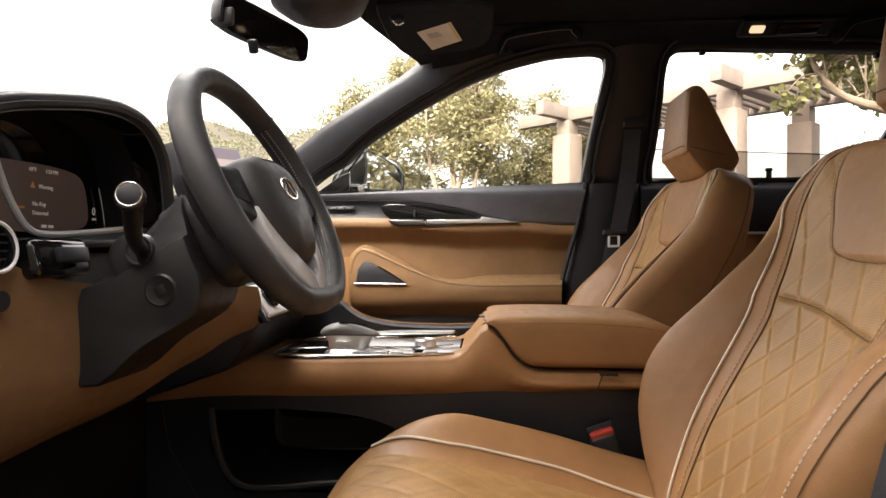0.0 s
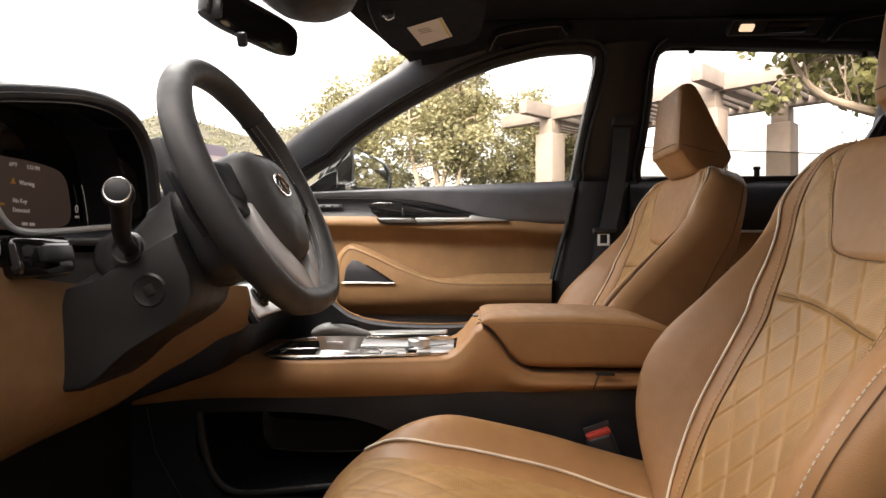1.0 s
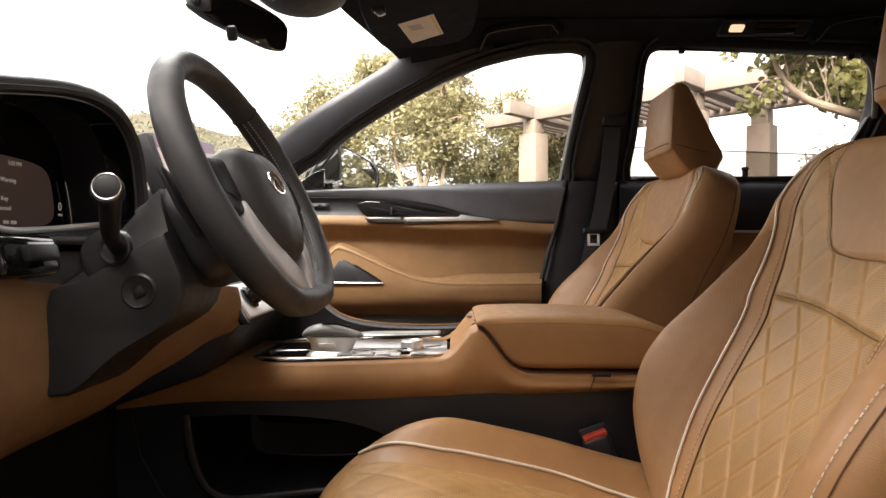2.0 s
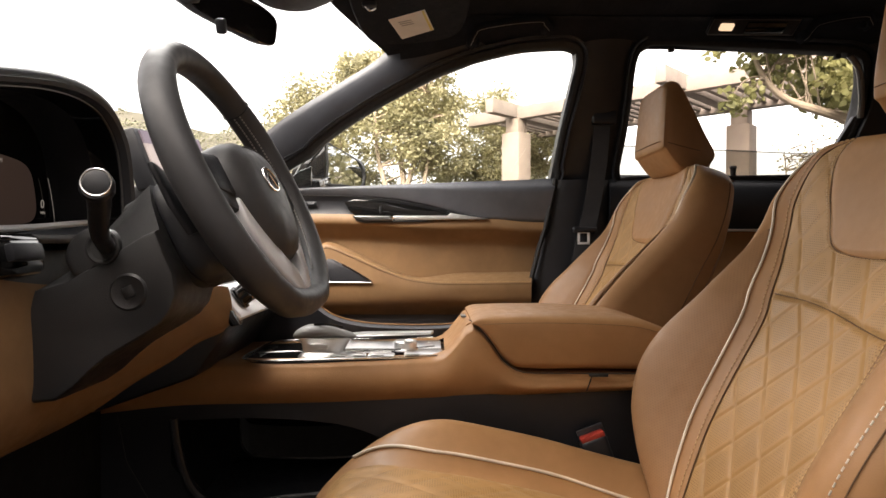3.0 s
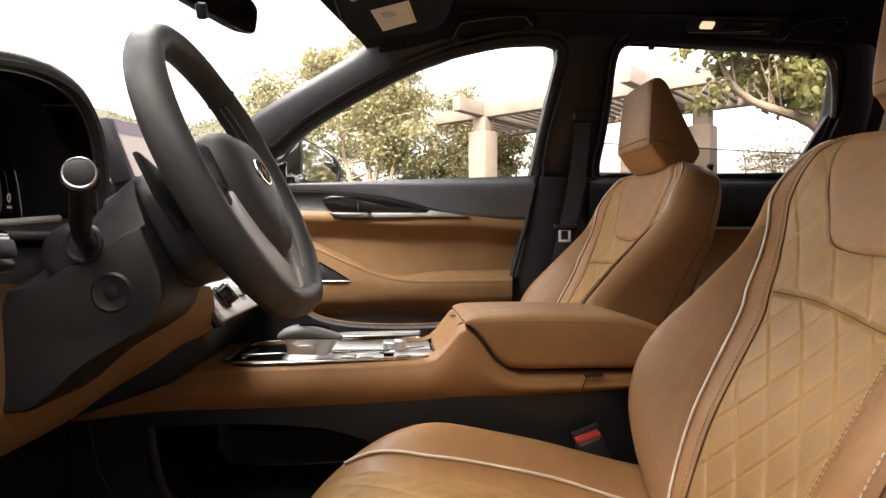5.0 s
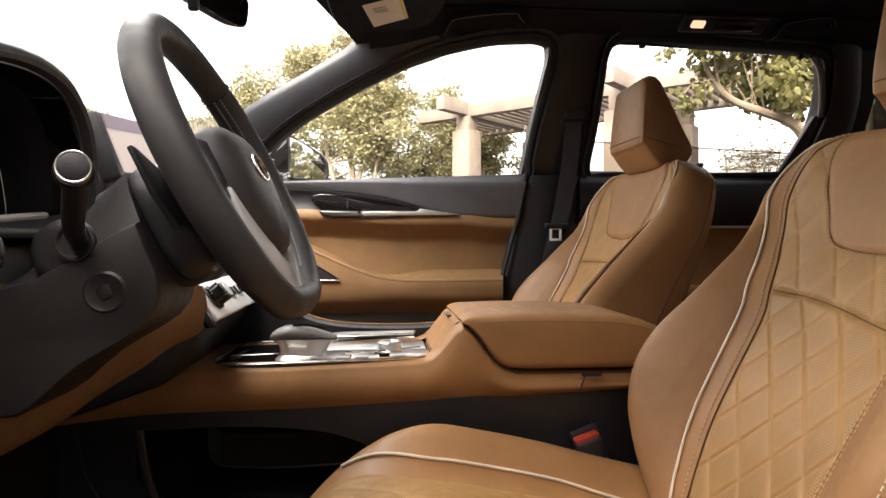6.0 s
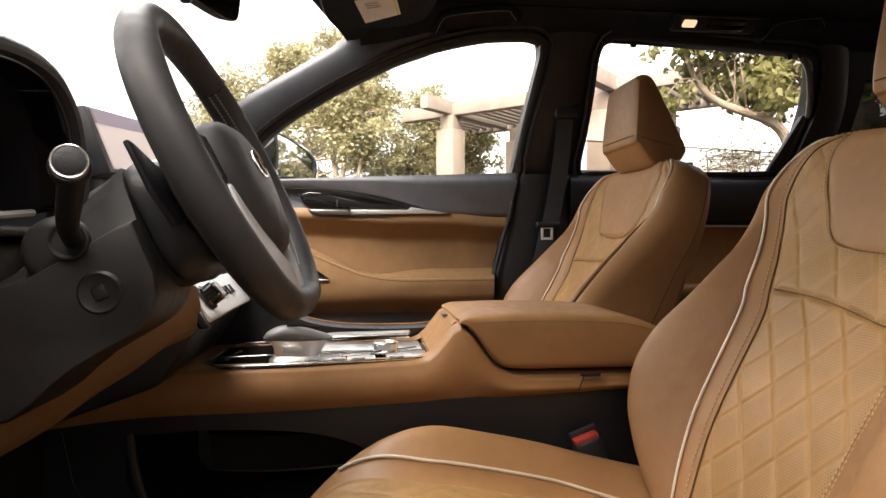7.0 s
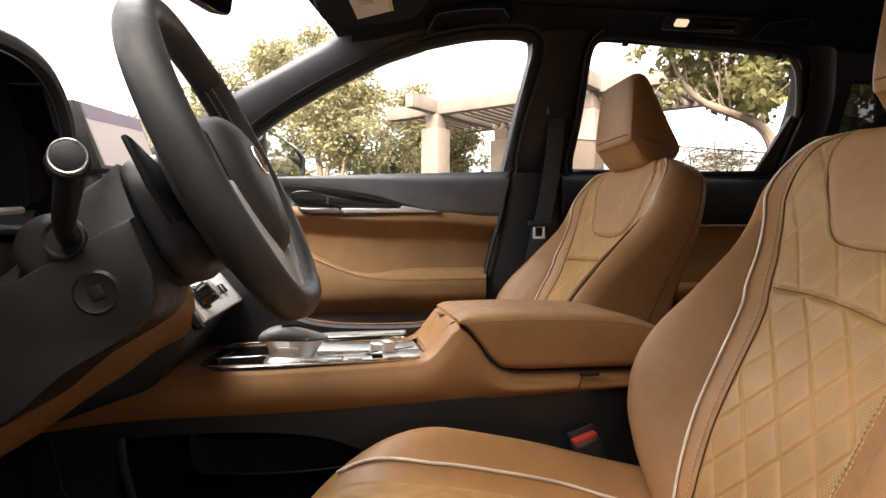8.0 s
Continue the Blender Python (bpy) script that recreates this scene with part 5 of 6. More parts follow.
part("key_mark", box((0.0006, 0.012, 0.003), (TX, 0.795, 1.018), 0), M_AMBER, cl)
for y in (0.838, 0.852):
    part("text_bar", box((0.0006, 0.010, 0.004), (TX, y, 0.994), 0), M_TEXT, cl)
for y, k in ((0.962, 1.0), (0.974, 0.9)):
    part("gauge_line", tube(curve([(TX, y + 0.016, 0.994), (TX, y + 0.013, 1.012), (TX, y + 0.006, 1.04), (TX, y, 1.056)], 16), 0.0004 * k, 5), M_TEXT, cl)
# switch pod under the instruments
pod = part("switch_pod", box((0.06, 0.10, 0.045), (-0.515, 0.707, 0.950), 0.010, Matrix.Rotation(radians(-12), 3, "Y"), 3), M_GLOSS, dash, "gloss black switch pod")
part("switch", box((0.014, 0.05, 0.018), (-0.484, 0.716, 0.957), 0.003, Matrix.Rotation(radians(-12), 3, "Y")), M_GREY_SOFT, pod, "grey rocker switch")
part("ledge", box((0.10, 0.40, 0.012), (-0.575, 0.80, 0.971), 0.004), M_BLACK_SOFT, dash)
# outer air vent and start of the door
av = part("air_vent", lathe([(0.026, -0.02), (0.027, 0.004), (0.024, 0.006), (0.022, 0.003), (0.021, -0.010), (0.0, -0.011)], (-0.50, 0.614, 0.967), (0.95, -0.1, 0.2), 32), M_GLOSS, dash, "round black air vent")
part("vent_ring", tube([Vector((-0.493, 0.614, 0.967)) + Vector((0, 1, 0.1)) * (0.026 * math.cos(a)) + Vector((-0.2, 0, 0.98)) * (0.026 * math.sin(a)) for a in np.linspace(0, 2 * math.pi, 33)[:-1]], 0.0022, 8, True), M_PALE, av, "bright vent ring")
for i in range(4):
    part("slat", box((0.003, 0.038, 0.002), (-0.498, 0.614, 0.954 + 0.0085 * i), 0.0006), M_BLACK_SOFT, av)
part("side_knob", lathe([(0.012, 0), (0.011, 0.008), (0.0, 0.009)], (-0.496, 0.614, 0.912), (1, -0.2, 0), 20), M_BLACK_SOFT, dash, "small black knob")

# centre touch screen standing on the dashboard
ts = thing("touch_screen", -0.54, 1.2, 1.04, "freestanding lit touch screen with a black frame", "touch screen")
TSC = [Vector((-0.487, 1.036, 1.052)), Vector((-0.522, 1.036, 1.142)), Vector((-0.537, 1.352, 1.174)), Vector((-0.502, 1.352, 1.078))]
part("frame", prism(TSC, (-0.026, -0.004, -0.008), 0.003), M_GREY_SOFT, ts, "black frame")
tc2 = sum(TSC, Vector()) / 4
part("screen", prism([tc2 + (p - tc2) * 0.90 + Vector((0.0018, 0, 0.0006)) for p in TSC], (-0.004, 0, 0)), M_PAGE, ts, "lit screen with a pale page")
sq = [tc2 + (p - tc2) * 0.90 + Vector((0.0024, 0, 0.0008)) for p in TSC]
part("screen_header", prism([lerp(sq[1], sq[0], 0.24), sq[1], sq[2], lerp(sq[2], sq[3], 0.24)], (-0.003, 0, 0)), M_PAGE_TOP, ts, "dim violet header bar")
part("foot", box((0.05, 0.20, 0.05), (-0.56, 1.20, 1.035), 0.01), M_BLACK_SOFT, ts)

# centre stack with the silver control panel
stack = thing("centre_stack", -0.42, 1.22, 0.78, "black centre stack with a silver control panel", "centre stack")
part("body", prism([(-0.53, 1.04, 1.02), (-0.418, 1.04, 0.908), (-0.374, 1.04, 0.842), (-0.43, 1.04, 0.76), (-0.60, 1.04, 0.70)], (0, 0.34, 0), 0.012), M_BLACK_SOFT, stack, "black stack body")
SN = Vector((0.778, 0, 0.628))
pnl = part("control_panel", prism([(-0.406, 1.040, 0.896), (-0.365, 1.040, 0.8455), (-0.365, 1.37, 0.8455), (-0.406, 1.37, 0.896)], SN * 0.010, 0.004), M_PALE, stack, "silver control panel")
part("panel_edge", prism([(-0.416, 1.028, 0.898), (-0.372, 1.028, 0.839), (-0.357, 1.028, 0.842), (-0.400, 1.028, 0.906)], (0, 0.014, 0), 0.003), M_GLOSS, stack, "gloss black panel edge")
kn = part("volume_knob", lathe([(0.020, 0), (0.020, 0.004), (0.0165, 0.006), (0.0165, 0.020), (0.0145, 0.022), (0.0, 0.022)], (-0.376, 1.082, 0.878), SN, 28), M_GLOSS, pnl, "gloss black volume knob")
part("knob_cap", lathe([(0.0135, 0.020), (0.0150, 0.023), (0.013, 0.0245), (0.0, 0.0245)], (-0.376, 1.082, 0.878), SN, 28), M_CHROME, kn)
for i in range(3):
    part("panel_button", box((0.018, 0.030, 0.006), (-0.377, 1.15 + 0.05 * i, 0.878), 0.002, Matrix.Rotation(radians(51), 3, "Y")), M_GLOSS, pnl)

# ---------------------------------------------------------------- steering
SC = Vector((-0.291, 0.835, 1.038))
TL, YW = radians(26.5), radians(-3.6)
SA = Vector((math.cos(TL) * math.cos(YW), math.cos(TL) * math.sin(YW), math.sin(TL)))
SL = Vector((-math.sin(YW), math.cos(YW), 0))
SU = SA.cross(SL)


def sw_at(l, u, a=0.0):
    return SC + SL * l + SU * u + SA * a


wheel = thing("steering_wheel", *SC, "dark leather steering wheel with silver lower spoke", "steering wheel")
RIM, RR = 0.1646, 0.0167


def rim_point(t, p):
    k = 1 - 0.035 * step(0.93, 1.0, -math.cos(t))
    d = SU * math.cos(t) + SL * math.sin(t)
    r = RR * (1 + 0.06 * step(0.55, 0.8, abs(math.sin(t))))
    return SC + d * (RIM * k + r * math.cos(p)) + SA * (r * 1.08 * math.sin(p))


rim_b = rings([[rim_point(2 * math.pi * i / 120, 2 * math.pi * j / 20) for j in range(20)] for i in range(120)], False, True)
rim = part("rim", rim_b, M_WHEEL_LEATHER, wheel, "dark grey leather rim")
for t0, t1 in ((0.72, 2.5), (2 * math.pi - 2.5, 2 * math.pi - 0.72)):
    line = [rim_point(t, math.pi * 0.93) + (SC - rim_point(t, math.pi)) * 0.006 for t in np.linspace(t0, t1, 110)]
    part("stitching", stitches(line, 0.0030, 0.0018, 0.0012), M_GREY_THREAD, rim, "grey cross stitching")
    line2 = [rim_point(t, math.pi * 1.07) + (SC - rim_point(t, math.pi)) * 0.006 for t in np.linspace(t0, t1, 110)]
    part("stitching", stitches(line2, 0.0030, 0.0018, 0.0012), M_GREY_THREAD, rim)
for t in (0.72,):
    part("rim_joint", tube([SC + (rim_point(t, p) - SC) * 1.0 + (rim_point(t, p) - (SC + (SU * math.cos(t) + SL * math.sin(t)) * RIM)).normalized() * 0.0003 for p in np.linspace(0, 2 * math.pi, 20)[:-1]], 0.0012, 5, True), M_RUBBER, rim)
# airbag cover
HUB = curve([(a, b - 0.012) for a, b in [(-0.075, 0.040), (-0.045, 0.056), (0.0, 0.060), (0.045, 0.056), (0.075, 0.040), (0.082, 0.0), (0.066, -0.045), (0.035, -0.085), (0.0, -0.092), (-0.035, -0.085), (-0.066, -0.045), (-0.082, 0.0)]], 60, True)
hub = part("airbag_cover", rings([[sw_at(p[0] * k, -0.012 + (p[1] + 0.012) * k, a) for p in HUB] for k, a in ((0.95, -0.045), (1.0, -0.03), (1.02, -0.012), (1.0, 0.004), (0.93, 0.015), (0.80, 0.022), (0.5, 0.027), (0.15, 0.028))]), M_WHEEL_LEATHER, wheel, "dark padded airbag cover", 60)
part("cover_line", tube([sw_at(p[0] * 0.80, -0.012 + (p[1] + 0.012) * 0.80, 0.0222) for p in HUB[6:26]], 0.0009, 5), M_RUBBER, hub)
em = part("badge", tube([sw_at(0.0215 * math.cos(a), -0.008 + 0.0150 * math.sin(a), 0.0285) for a in np.linspace(0, 2 * math.pi, 41)[:-1]], 0.0014, 6, True), M_CHROME, hub, "plain chrome oval badge")
part("badge_bar", tube([sw_at(-0.013, -0.019, 0.0285), sw_at(-0.001, 0.001, 0.0285)], 0.0016, 6), M_CHROME, em)
part("badge_bar", tube([sw_at(0.013, -0.019, 0.0285), sw_at(0.001, 0.001, 0.0285)], 0.0016, 6), M_CHROME, em)
part("airbag_mark", box((0.001, 0.010, 0.003), sw_at(0.0, -0.055, 0.0255), 0, SA.to_track_quat("X", "Z").to_matrix()), M_GREY_SOFT, hub)
for g in (-1, 1):
    sp = part("spoke", prism([sw_at(g * 0.070, 0.028, -0.012), sw_at(g * 0.158, 0.020, -0.010), sw_at(g * 0.160, -0.025, -0.010), sw_at(g * 0.070, -0.045, -0.012)], SA * 0.016, 0.005), M_BLACK_SOFT, wheel, "black switch spoke")
    part("switch_pad", prism([sw_at(g * 0.082, 0.022, 0.002), sw_at(g * 0.128, 0.018, 0.0), sw_at(g * 0.128, -0.018, 0.0), sw_at(g * 0.080, -0.026, 0.002)], SA * 0.006, 0.003), M_BLACK_SOFT, sp)
    for k in (-1, 0, 1) if g > 0 else ():
        part("button", prism([sw_at(g * 0.092, 0.012 * k + 0.004, 0.009), sw_at(g * 0.118, 0.012 * k + 0.004, 0.007), sw_at(g * 0.118, 0.012 * k - 0.004, 0.007), sw_at(g * 0.092, 0.012 * k - 0.004, 0.009)], SA * -0.0008, 0.0002), M_BLACK_SOFT, sp)
    # silver lower spoke legs, hugging the rim
    leg = [(0.080, -0.026), (0.084, -0.055), (0.073, -0.092), (0.053, -0.122), (0.030, -0.143), (0.002, -0.150), (0.002, -0.127), (0.012, -0.119), (0.026, -0.098), (0.040, -0.065), (0.050, -0.030)]
    part("lower_spoke", prism([sw_at(g * a, b, 0.007 + 0.06 * (0.09 - a) * (1 if b > -0.12 else 0.6)) for a, b in leg], SA * -0.016, 0.004, 3), M_SPOKE, wheel, "satin silver lower spoke")
    pd = part("paddle", prism([sw_at(g * 0.066, 0.012, -0.046), sw_at(g * 0.100, 0.040, -0.050), sw_at(g * 0.108, 0.042, -0.050), sw_at(g * 0.104, -0.006, -0.052), sw_at(g * 0.094, -0.044, -0.050), sw_at(g * 0.066, -0.040, -0.046)], SA * -0.006, 0.002), M_BLACK_SOFT, wheel, "black shift paddle")


def shroud_ring(a, k):
    """A rounded square about the steering axis."""
    out = []
    for j in range(40):
        c, d = math.cos(2 * math.pi * j / 40), math.sin(2 * math.pi * j / 40)
        out.append(sw_at(0.074 * k * math.copysign(abs(c) ** 0.6, c), -0.027 + 0.067 * k * math.copysign(abs(d) ** 0.6, d), a))
    return out


part("hub_back", rings([shroud_ring(a, k) for a, k in ((-0.083, 0.95), (-0.082, 1.0), (-0.076, 1.02), (-0.055, 0.94), (-0.046, 0.84), (-0.040, 0.60))]), M_BLACK_SOFT, wheel, "black shroud behind the wheel")

# steering column cover with stalks
col = thing("steering_column", -0.42, 0.80, 0.80, "black grained plastic steering column cover", "steering column")
COL_LOW = [(-0.490, 0.905), (-0.497, 0.87), (-0.501, 0.835), (-0.501, 0.806), (-0.489, 0.796), (-0.468, 0.798), (-0.448, 0.812), (-0.430, 0.829), (-0.412, 0.844), (-0.391, 0.857), (-0.372, 0.868), (-0.353, 0.881), (-0.342, 0.895), (-0.337, 0.912), (-0.340, 0.935), (-0.350, 0.958)]
COL_CREASE = [(-0.358, 0.981), (-0.372, 0.975), (-0.393, 0.962), (-0.415, 0.948), (-0.455, 0.925), (-0.487, 0.916)]
COL_TOP = [(-0.386, 1.032), (-0.397, 1.021), (-0.414, 1.003), (-0.442, 0.972), (-0.466, 0.944), (-0.488, 0.924)]


def column_ring(y, upper, k=1.0):
    pts = COL_LOW + [(lerp(a[0], b[0], upper), lerp(a[1], b[1], upper)) for a, b in zip(COL_CREASE, COL_TOP)]
    return [Vector((-0.40 + (x + 0.40) * k, y, 0.90 + (z - 0.90) * k)) for x, z in pts]


part("cover", rings([column_ring(0.7345, 0.0, 0.94), column_ring(0.7355, 0.0, 0.97), column_ring(0.7385, 0.0, 0.99), column_ring(0.744, 0.0), column_ring(0.764, 0.62), column_ring(0.785, 1.0), column_ring(0.825, 1.0), column_ring(0.850, 0.0), column_ring(0.866, 0.0, 0.90)]), M_COLUMN, col, "black grained column cover with a sloping top", 38)
part("stalk_boss", lathe([(0.031, -0.020), (0.031, 0.002), (0.029, 0.008), (0.025, 0.011), (0.019, 0.012), (0.0, 0.012)], (-0.428, 0.752, 0.953), (0, -1, 0.1), 40), M_COLUMN, col, "rounded stalk boss")
part("collar", rings([shroud_ring(a, k) for a, k in ((-0.125, 0.93), (-0.092, 0.97), (-0.0845, 0.96))]), M_RUBBER, col, "black collar behind the wheel")
bt = part("adjuster", lathe([(0.020, 0), (0.020, 0.003), (0.0175, 0.005), (0.0145, 0.0035), (0.0, 0.003)], (-0.386, 0.737, 0.915), (0, -1, 0), 36), M_COLUMN, col, "round embossed cover")
part("adjuster_square", box((0.014, 0.005, 0.014), (-0.386, 0.734, 0.915), 0.003, Matrix.Rotation(radians(-28), 3, "Y")), M_COLUMN, bt)
# indicator stalk, pointing out to the driver's door
st = part("stalk", tube(curve([(-0.416, 0.768, 0.960), (-0.409, 0.735, 0.963), (-0.396, 0.695, 0.978), (-0.380, 0.664, 1.004), (-0.373, 0.648, 1.017)], 24), lambda u: lerp(0.0085, 0.0108, step(0.3, 0.9, u)), 20), M_BLACK_SOFT, col, "black indicator stalk")
part("stalk_head", lathe([(0.0095, -0.034), (0.0115, -0.024), (0.0145, -0.014), (0.0155, -0.006), (0.0148, -0.001), (0.0136, 0.0004), (0.0, 0.0)], (-0.3735, 0.646, 1.020), (0.32, -0.90, 0.22), 32), M_BLACK_SOFT, st, "rounded black stalk head")
part("stalk_cap", lathe([(0.0138, -0.002), (0.0138, 0.0008), (0.0131, 0.0016), (0.0122, 0.0014), (0.0118, 0.0004)], (-0.3735, 0.646, 1.022), (0.32, -0.90, 0.22), 32), M_CHROME, st, "chrome stalk ring")
part("stalk_end", lathe([(0.0119, 0.0), (0.0112, 0.0016), (0.0095, 0.0022), (0.0, 0.0024)], (-0.3735, 0.646, 1.022), (0.32, -0.90, 0.22), 32), M_BLACK_SOFT, st)
part("stalk_socket", lathe([(0.0185, -0.004), (0.0180, 0.0012), (0.0160, 0.0016), (0.0135, -0.001), (0.0, -0.0015)], (-0.413, 0.7345, 0.962), (0, -1, 0.1), 28), M_RUBBER, col, "black stalk socket")

# ---------------------------------------------------------------- roof fittings
rv = thing("rear_view_mirror", -0.41, 1.18, 1.34, "black frameless rear-view mirror under the windscreen top", "rear-view mirror")
RN = Vector((0.90, -0.30, -0.12)).normalized()
RS = Vector((0.316, 0.948, 0.0)).normalized()
RUP = RN.cross(RS)
RUP = RUP if RUP.z > 0 else -RUP
RC = Vector((-0.41, 1.175, 1.368))


def rv_out(k, d):
    n = 48
    o = []
    for j in range(n):
        a = 2 * math.pi * j / n
        c, s = math.cos(a), math.sin(a)
        o.append(RC + RS * (0.128 * k * math.copysign(abs(c) ** 0.45, c)) + RUP * (0.034 * (1 + 0.0 * c) * (1 - (1 - k) * 3) * math.copysign(abs(s) ** 0.45, s)) + RN * d)
    return o


part("housing", rings([rv_out(0.90, -0.032), rv_out(0.985, -0.018), rv_out(1.0, -0.002), rv_out(0.995, 0.002)]), M_BLACK_SOFT, rv, "black mirror housing")
part("mirror_glass", rings([rv_out(0.985, 0.002), rv_out(0.975, 0.004)]), M_SCREEN, rv, "dark dimmed mirror glass")
part("lever", box((0.016, 0.014, 0.024), (-0.402, 1.078, 1.309), 0.004, Matrix.Rotation(radians(25), 3, "X")), M_BLACK_SOFT, rv, "small dimming lever")
part("arm", tube([RC - RN * 0.02, RC - RN * 0.08 + Vector((0, 0, 0.06)), (-0.50, 1.19, 1.50)], 0.012, 12), M_BLACK_SOFT, rv, "mirror arm")
part("sensor_tab", prism([(-0.473, 1.06, 1.350), (-0.452, 1.06, 1.336), (-0.432, 1.06, 1.344), (-0.430, 1.06, 1.372), (-0.443, 1.06, 1.371)], (-0.008, 0.03, 0.004), 0.003), M_BLACK_SOFT, rv, "black sensor tab")
# sensor housing at the top of the screen and overhead console
sh2 = thing("sensor_housing", -0.33, 1.25, 1.44, "grey domed sensor housing at the windscreen top", "sensor housing")
part("dome", rings([[Vector((-0.335 + 0.10 * k * math.cos(a), 1.25 + 0.115 * k * math.sin(a), z)) for a in (2 * math.pi * j / 40 for j in range(40))] for k, z in ((0.25, 1.410), (0.6, 1.418), (0.88, 1.436), (1.0, 1.462), (1.0, 1.54))]), M_GREY_SOFT, sh2, "grey plastic dome", 60)
for i in range(3):
    part("slit", tube(curve([(-0.30 + 0.008 * i, 1.18, 1.431 + 0.003 * i), (-0.285 + 0.008 * i, 1.22, 1.425 + 0.003 * i), (-0.282 + 0.008 * i, 1.26, 1.425 + 0.003 * i)], 14), 0.0012, 5), M_RUBBER, sh2)
oc = thing("overhead_console", -0.14, 1.20, 1.50, "grey overhead console with map lamps", "overhead console")
part("body", box((0.22, 0.22, 0.05), (-0.13, 1.20, 1.525), 0.02, seg=4), M_GREY_SOFT, oc, "grey plastic body")
part("lamp_lens", box((0.05, 0.06, 0.006), (-0.15, 1.27, 1.499), 0.002), M_PAPER, oc, "pale lamp lens")

# sun visor with its paper label
vz = thing("sun_visor", -0.12, 1.58, 1.48, "black cloth sun visor with a paper label", "sun visor")
VP = curve([(-0.245, 1.395, 0), (-0.21, 1.372, 0), (-0.06, 1.376, 0), (-0.005, 1.40, 0), (0.012, 1.46, 0), (0.006, 1.62, 0), (-0.02, 1.70, 0), (-0.09, 1.735, 0), (-0.19, 1.74, 0), (-0.225, 1.72, 0), (-0.245, 1.60, 0)], 60, True)


def visor_z(x):
    return 1.486 + 0.05 * (x + 0.1)


vb = part("visor_board", rings([[Vector((-0.115 + (p[0] + 0.115) * k, 1.56 + (p[1] - 1.56) * k, visor_z(p[0]) + d)) for p in VP] for k, d in ((0.95, 0.018), (1.0, 0.013), (1.0, 0.006), (0.965, 0.001))]), M_LINER, vz, "black cloth visor board")
part("label", prism([(-0.172, 1.545, visor_z(-0.172) - 0.0005), (-0.087, 1.490, visor_z(-0.087) - 0.0005), (-0.066, 1.628, visor_z(-0.066) - 0.0005), (-0.147, 1.690, visor_z(-0.147) - 0.0005)], (0, 0, -0.0008)), M_PAPER, vb, "cream paper warning label")
part("label_stripe", prism([(-0.094, 1.498, visor_z(-0.094) - 0.0018), (-0.089, 1.495, visor_z(-0.089) - 0.0018), (-0.069, 1.627, visor_z(-0.069) - 0.0018), (-0.074, 1.630, visor_z(-0.074) - 0.0018)], (0, 0, -0.0003)), M_YELLOW, vb, "yellow stripe")
for i in range(3):
    y0, x0 = 1.562 + 0.012 * i, -0.150 + 0.003 * i
    part("print_bar", prism([(x0, y0, visor_z(x0) - 0.0018), (x0 + 0.03, y0 - 0.014, visor_z(x0 + 0.03) - 0.0018), (x0 + 0.0315, y0 - 0.010, visor_z(x0 + 0.03) - 0.0018), (x0 + 0.0015, y0 + 0.004, visor_z(x0) - 0.0018)], (0, 0, -0.0004)), M_PRINT, vb)
part("clip", box((0.03, 0.018, 0.012), (-0.205, 1.44, 1.478), 0.003), M_GREY_SOFT, vz, "grey visor clip")
part("clip_hook", tube(curve([(-0.215, 1.435, 1.476), (-0.205, 1.442, 1.466), (-0.193, 1.452, 1.474)], 10), 0.003, 8), M_CHROME, vz)


def grab_handle(x0, x1, y, z, label):
    g = thing("grab_handle", (x0 + x1) / 2, y, z, label, "grab handle", "roof grab handles")
    pts = curve([(x0, y + 0.018, z), (x0 + 0.004, y - 0.012, z + 0.004), (x0 + 0.014, y - 0.024, z + 0.022), (x0 + 0.030, y - 0.030, z + 0.034), ((x0 + x1) / 2, y - 0.036, z + 0.046), (x1 - 0.034, y - 0.036, z + 0.052), (x1 - 0.022, y - 0.032, z + 0.044), (x1 - 0.010, y - 0.022, z + 0.036), (x1, y + 0.012, z + 0.036)], 60)
    part("grip", tube(pts, 0.0135, 12, squash=0.6), M_LINER, g, "black plastic grip")
    part("grip_edge", tube([p + Vector((0, -0.006, -0.0078)) for p in pts[4:-4]], 0.0011, 5), M_DARK_SILVER, g)
    for x, zz in ((x0 + 0.008, z + 0.006), (x1 - 0.008, z + 0.042)):
        part("mount", box((0.034, 0.03, 0.024), (x, y + 0.004, zz), 0.006, seg=3), M_LINER, g)
    return g


grab_handle(0.03, 0.245, 1.770, 1.497, "black folding grab handle above the front window")
grab_handle(0.92, 1.10, 1.765, 1.515, "black folding grab handle above the rear window")
rl = thing("reading_lamp", 0.78, 1.735, 1.515, "lit reading lamp in a black roof panel", "reading lamp")
tilt = Matrix.Rotation(radians(-30), 3, "X")
part("panel", box((0.235, 0.055, 0.012), (0.775, 1.742, 1.541), 0.005, tilt, 3), M_BLACK_SOFT, rl, "black lamp panel")
part("lens", box((0.036, 0.022, 0.010), (0.702, 1.737, 1.5345), 0.004, tilt, 3), M_LAMP, rl, "glowing warm lamp lens")
part("panel_edge", tube([Vector((0.775 + sx * 0.114, 1.739 + sy * 0.022, 1.5345 - sy * 0.0127)) for sx, sy in ((-1, -1), (1, -1), (1, 1), (-1, 1))], 0.0014, 5, True), M_DARK_SILVER, rl)
part("recess", box((0.105, 0.034, 0.006), (0.805, 1.737, 1.5345), 0.003, tilt), M_GLOSS, rl, "black glossy recess")

# seat belt on the far middle pillar
sb = thing("seat_belt", 0.40, 1.93, 0.75, "charcoal seat belt hanging on the middle pillar", "seat belt")
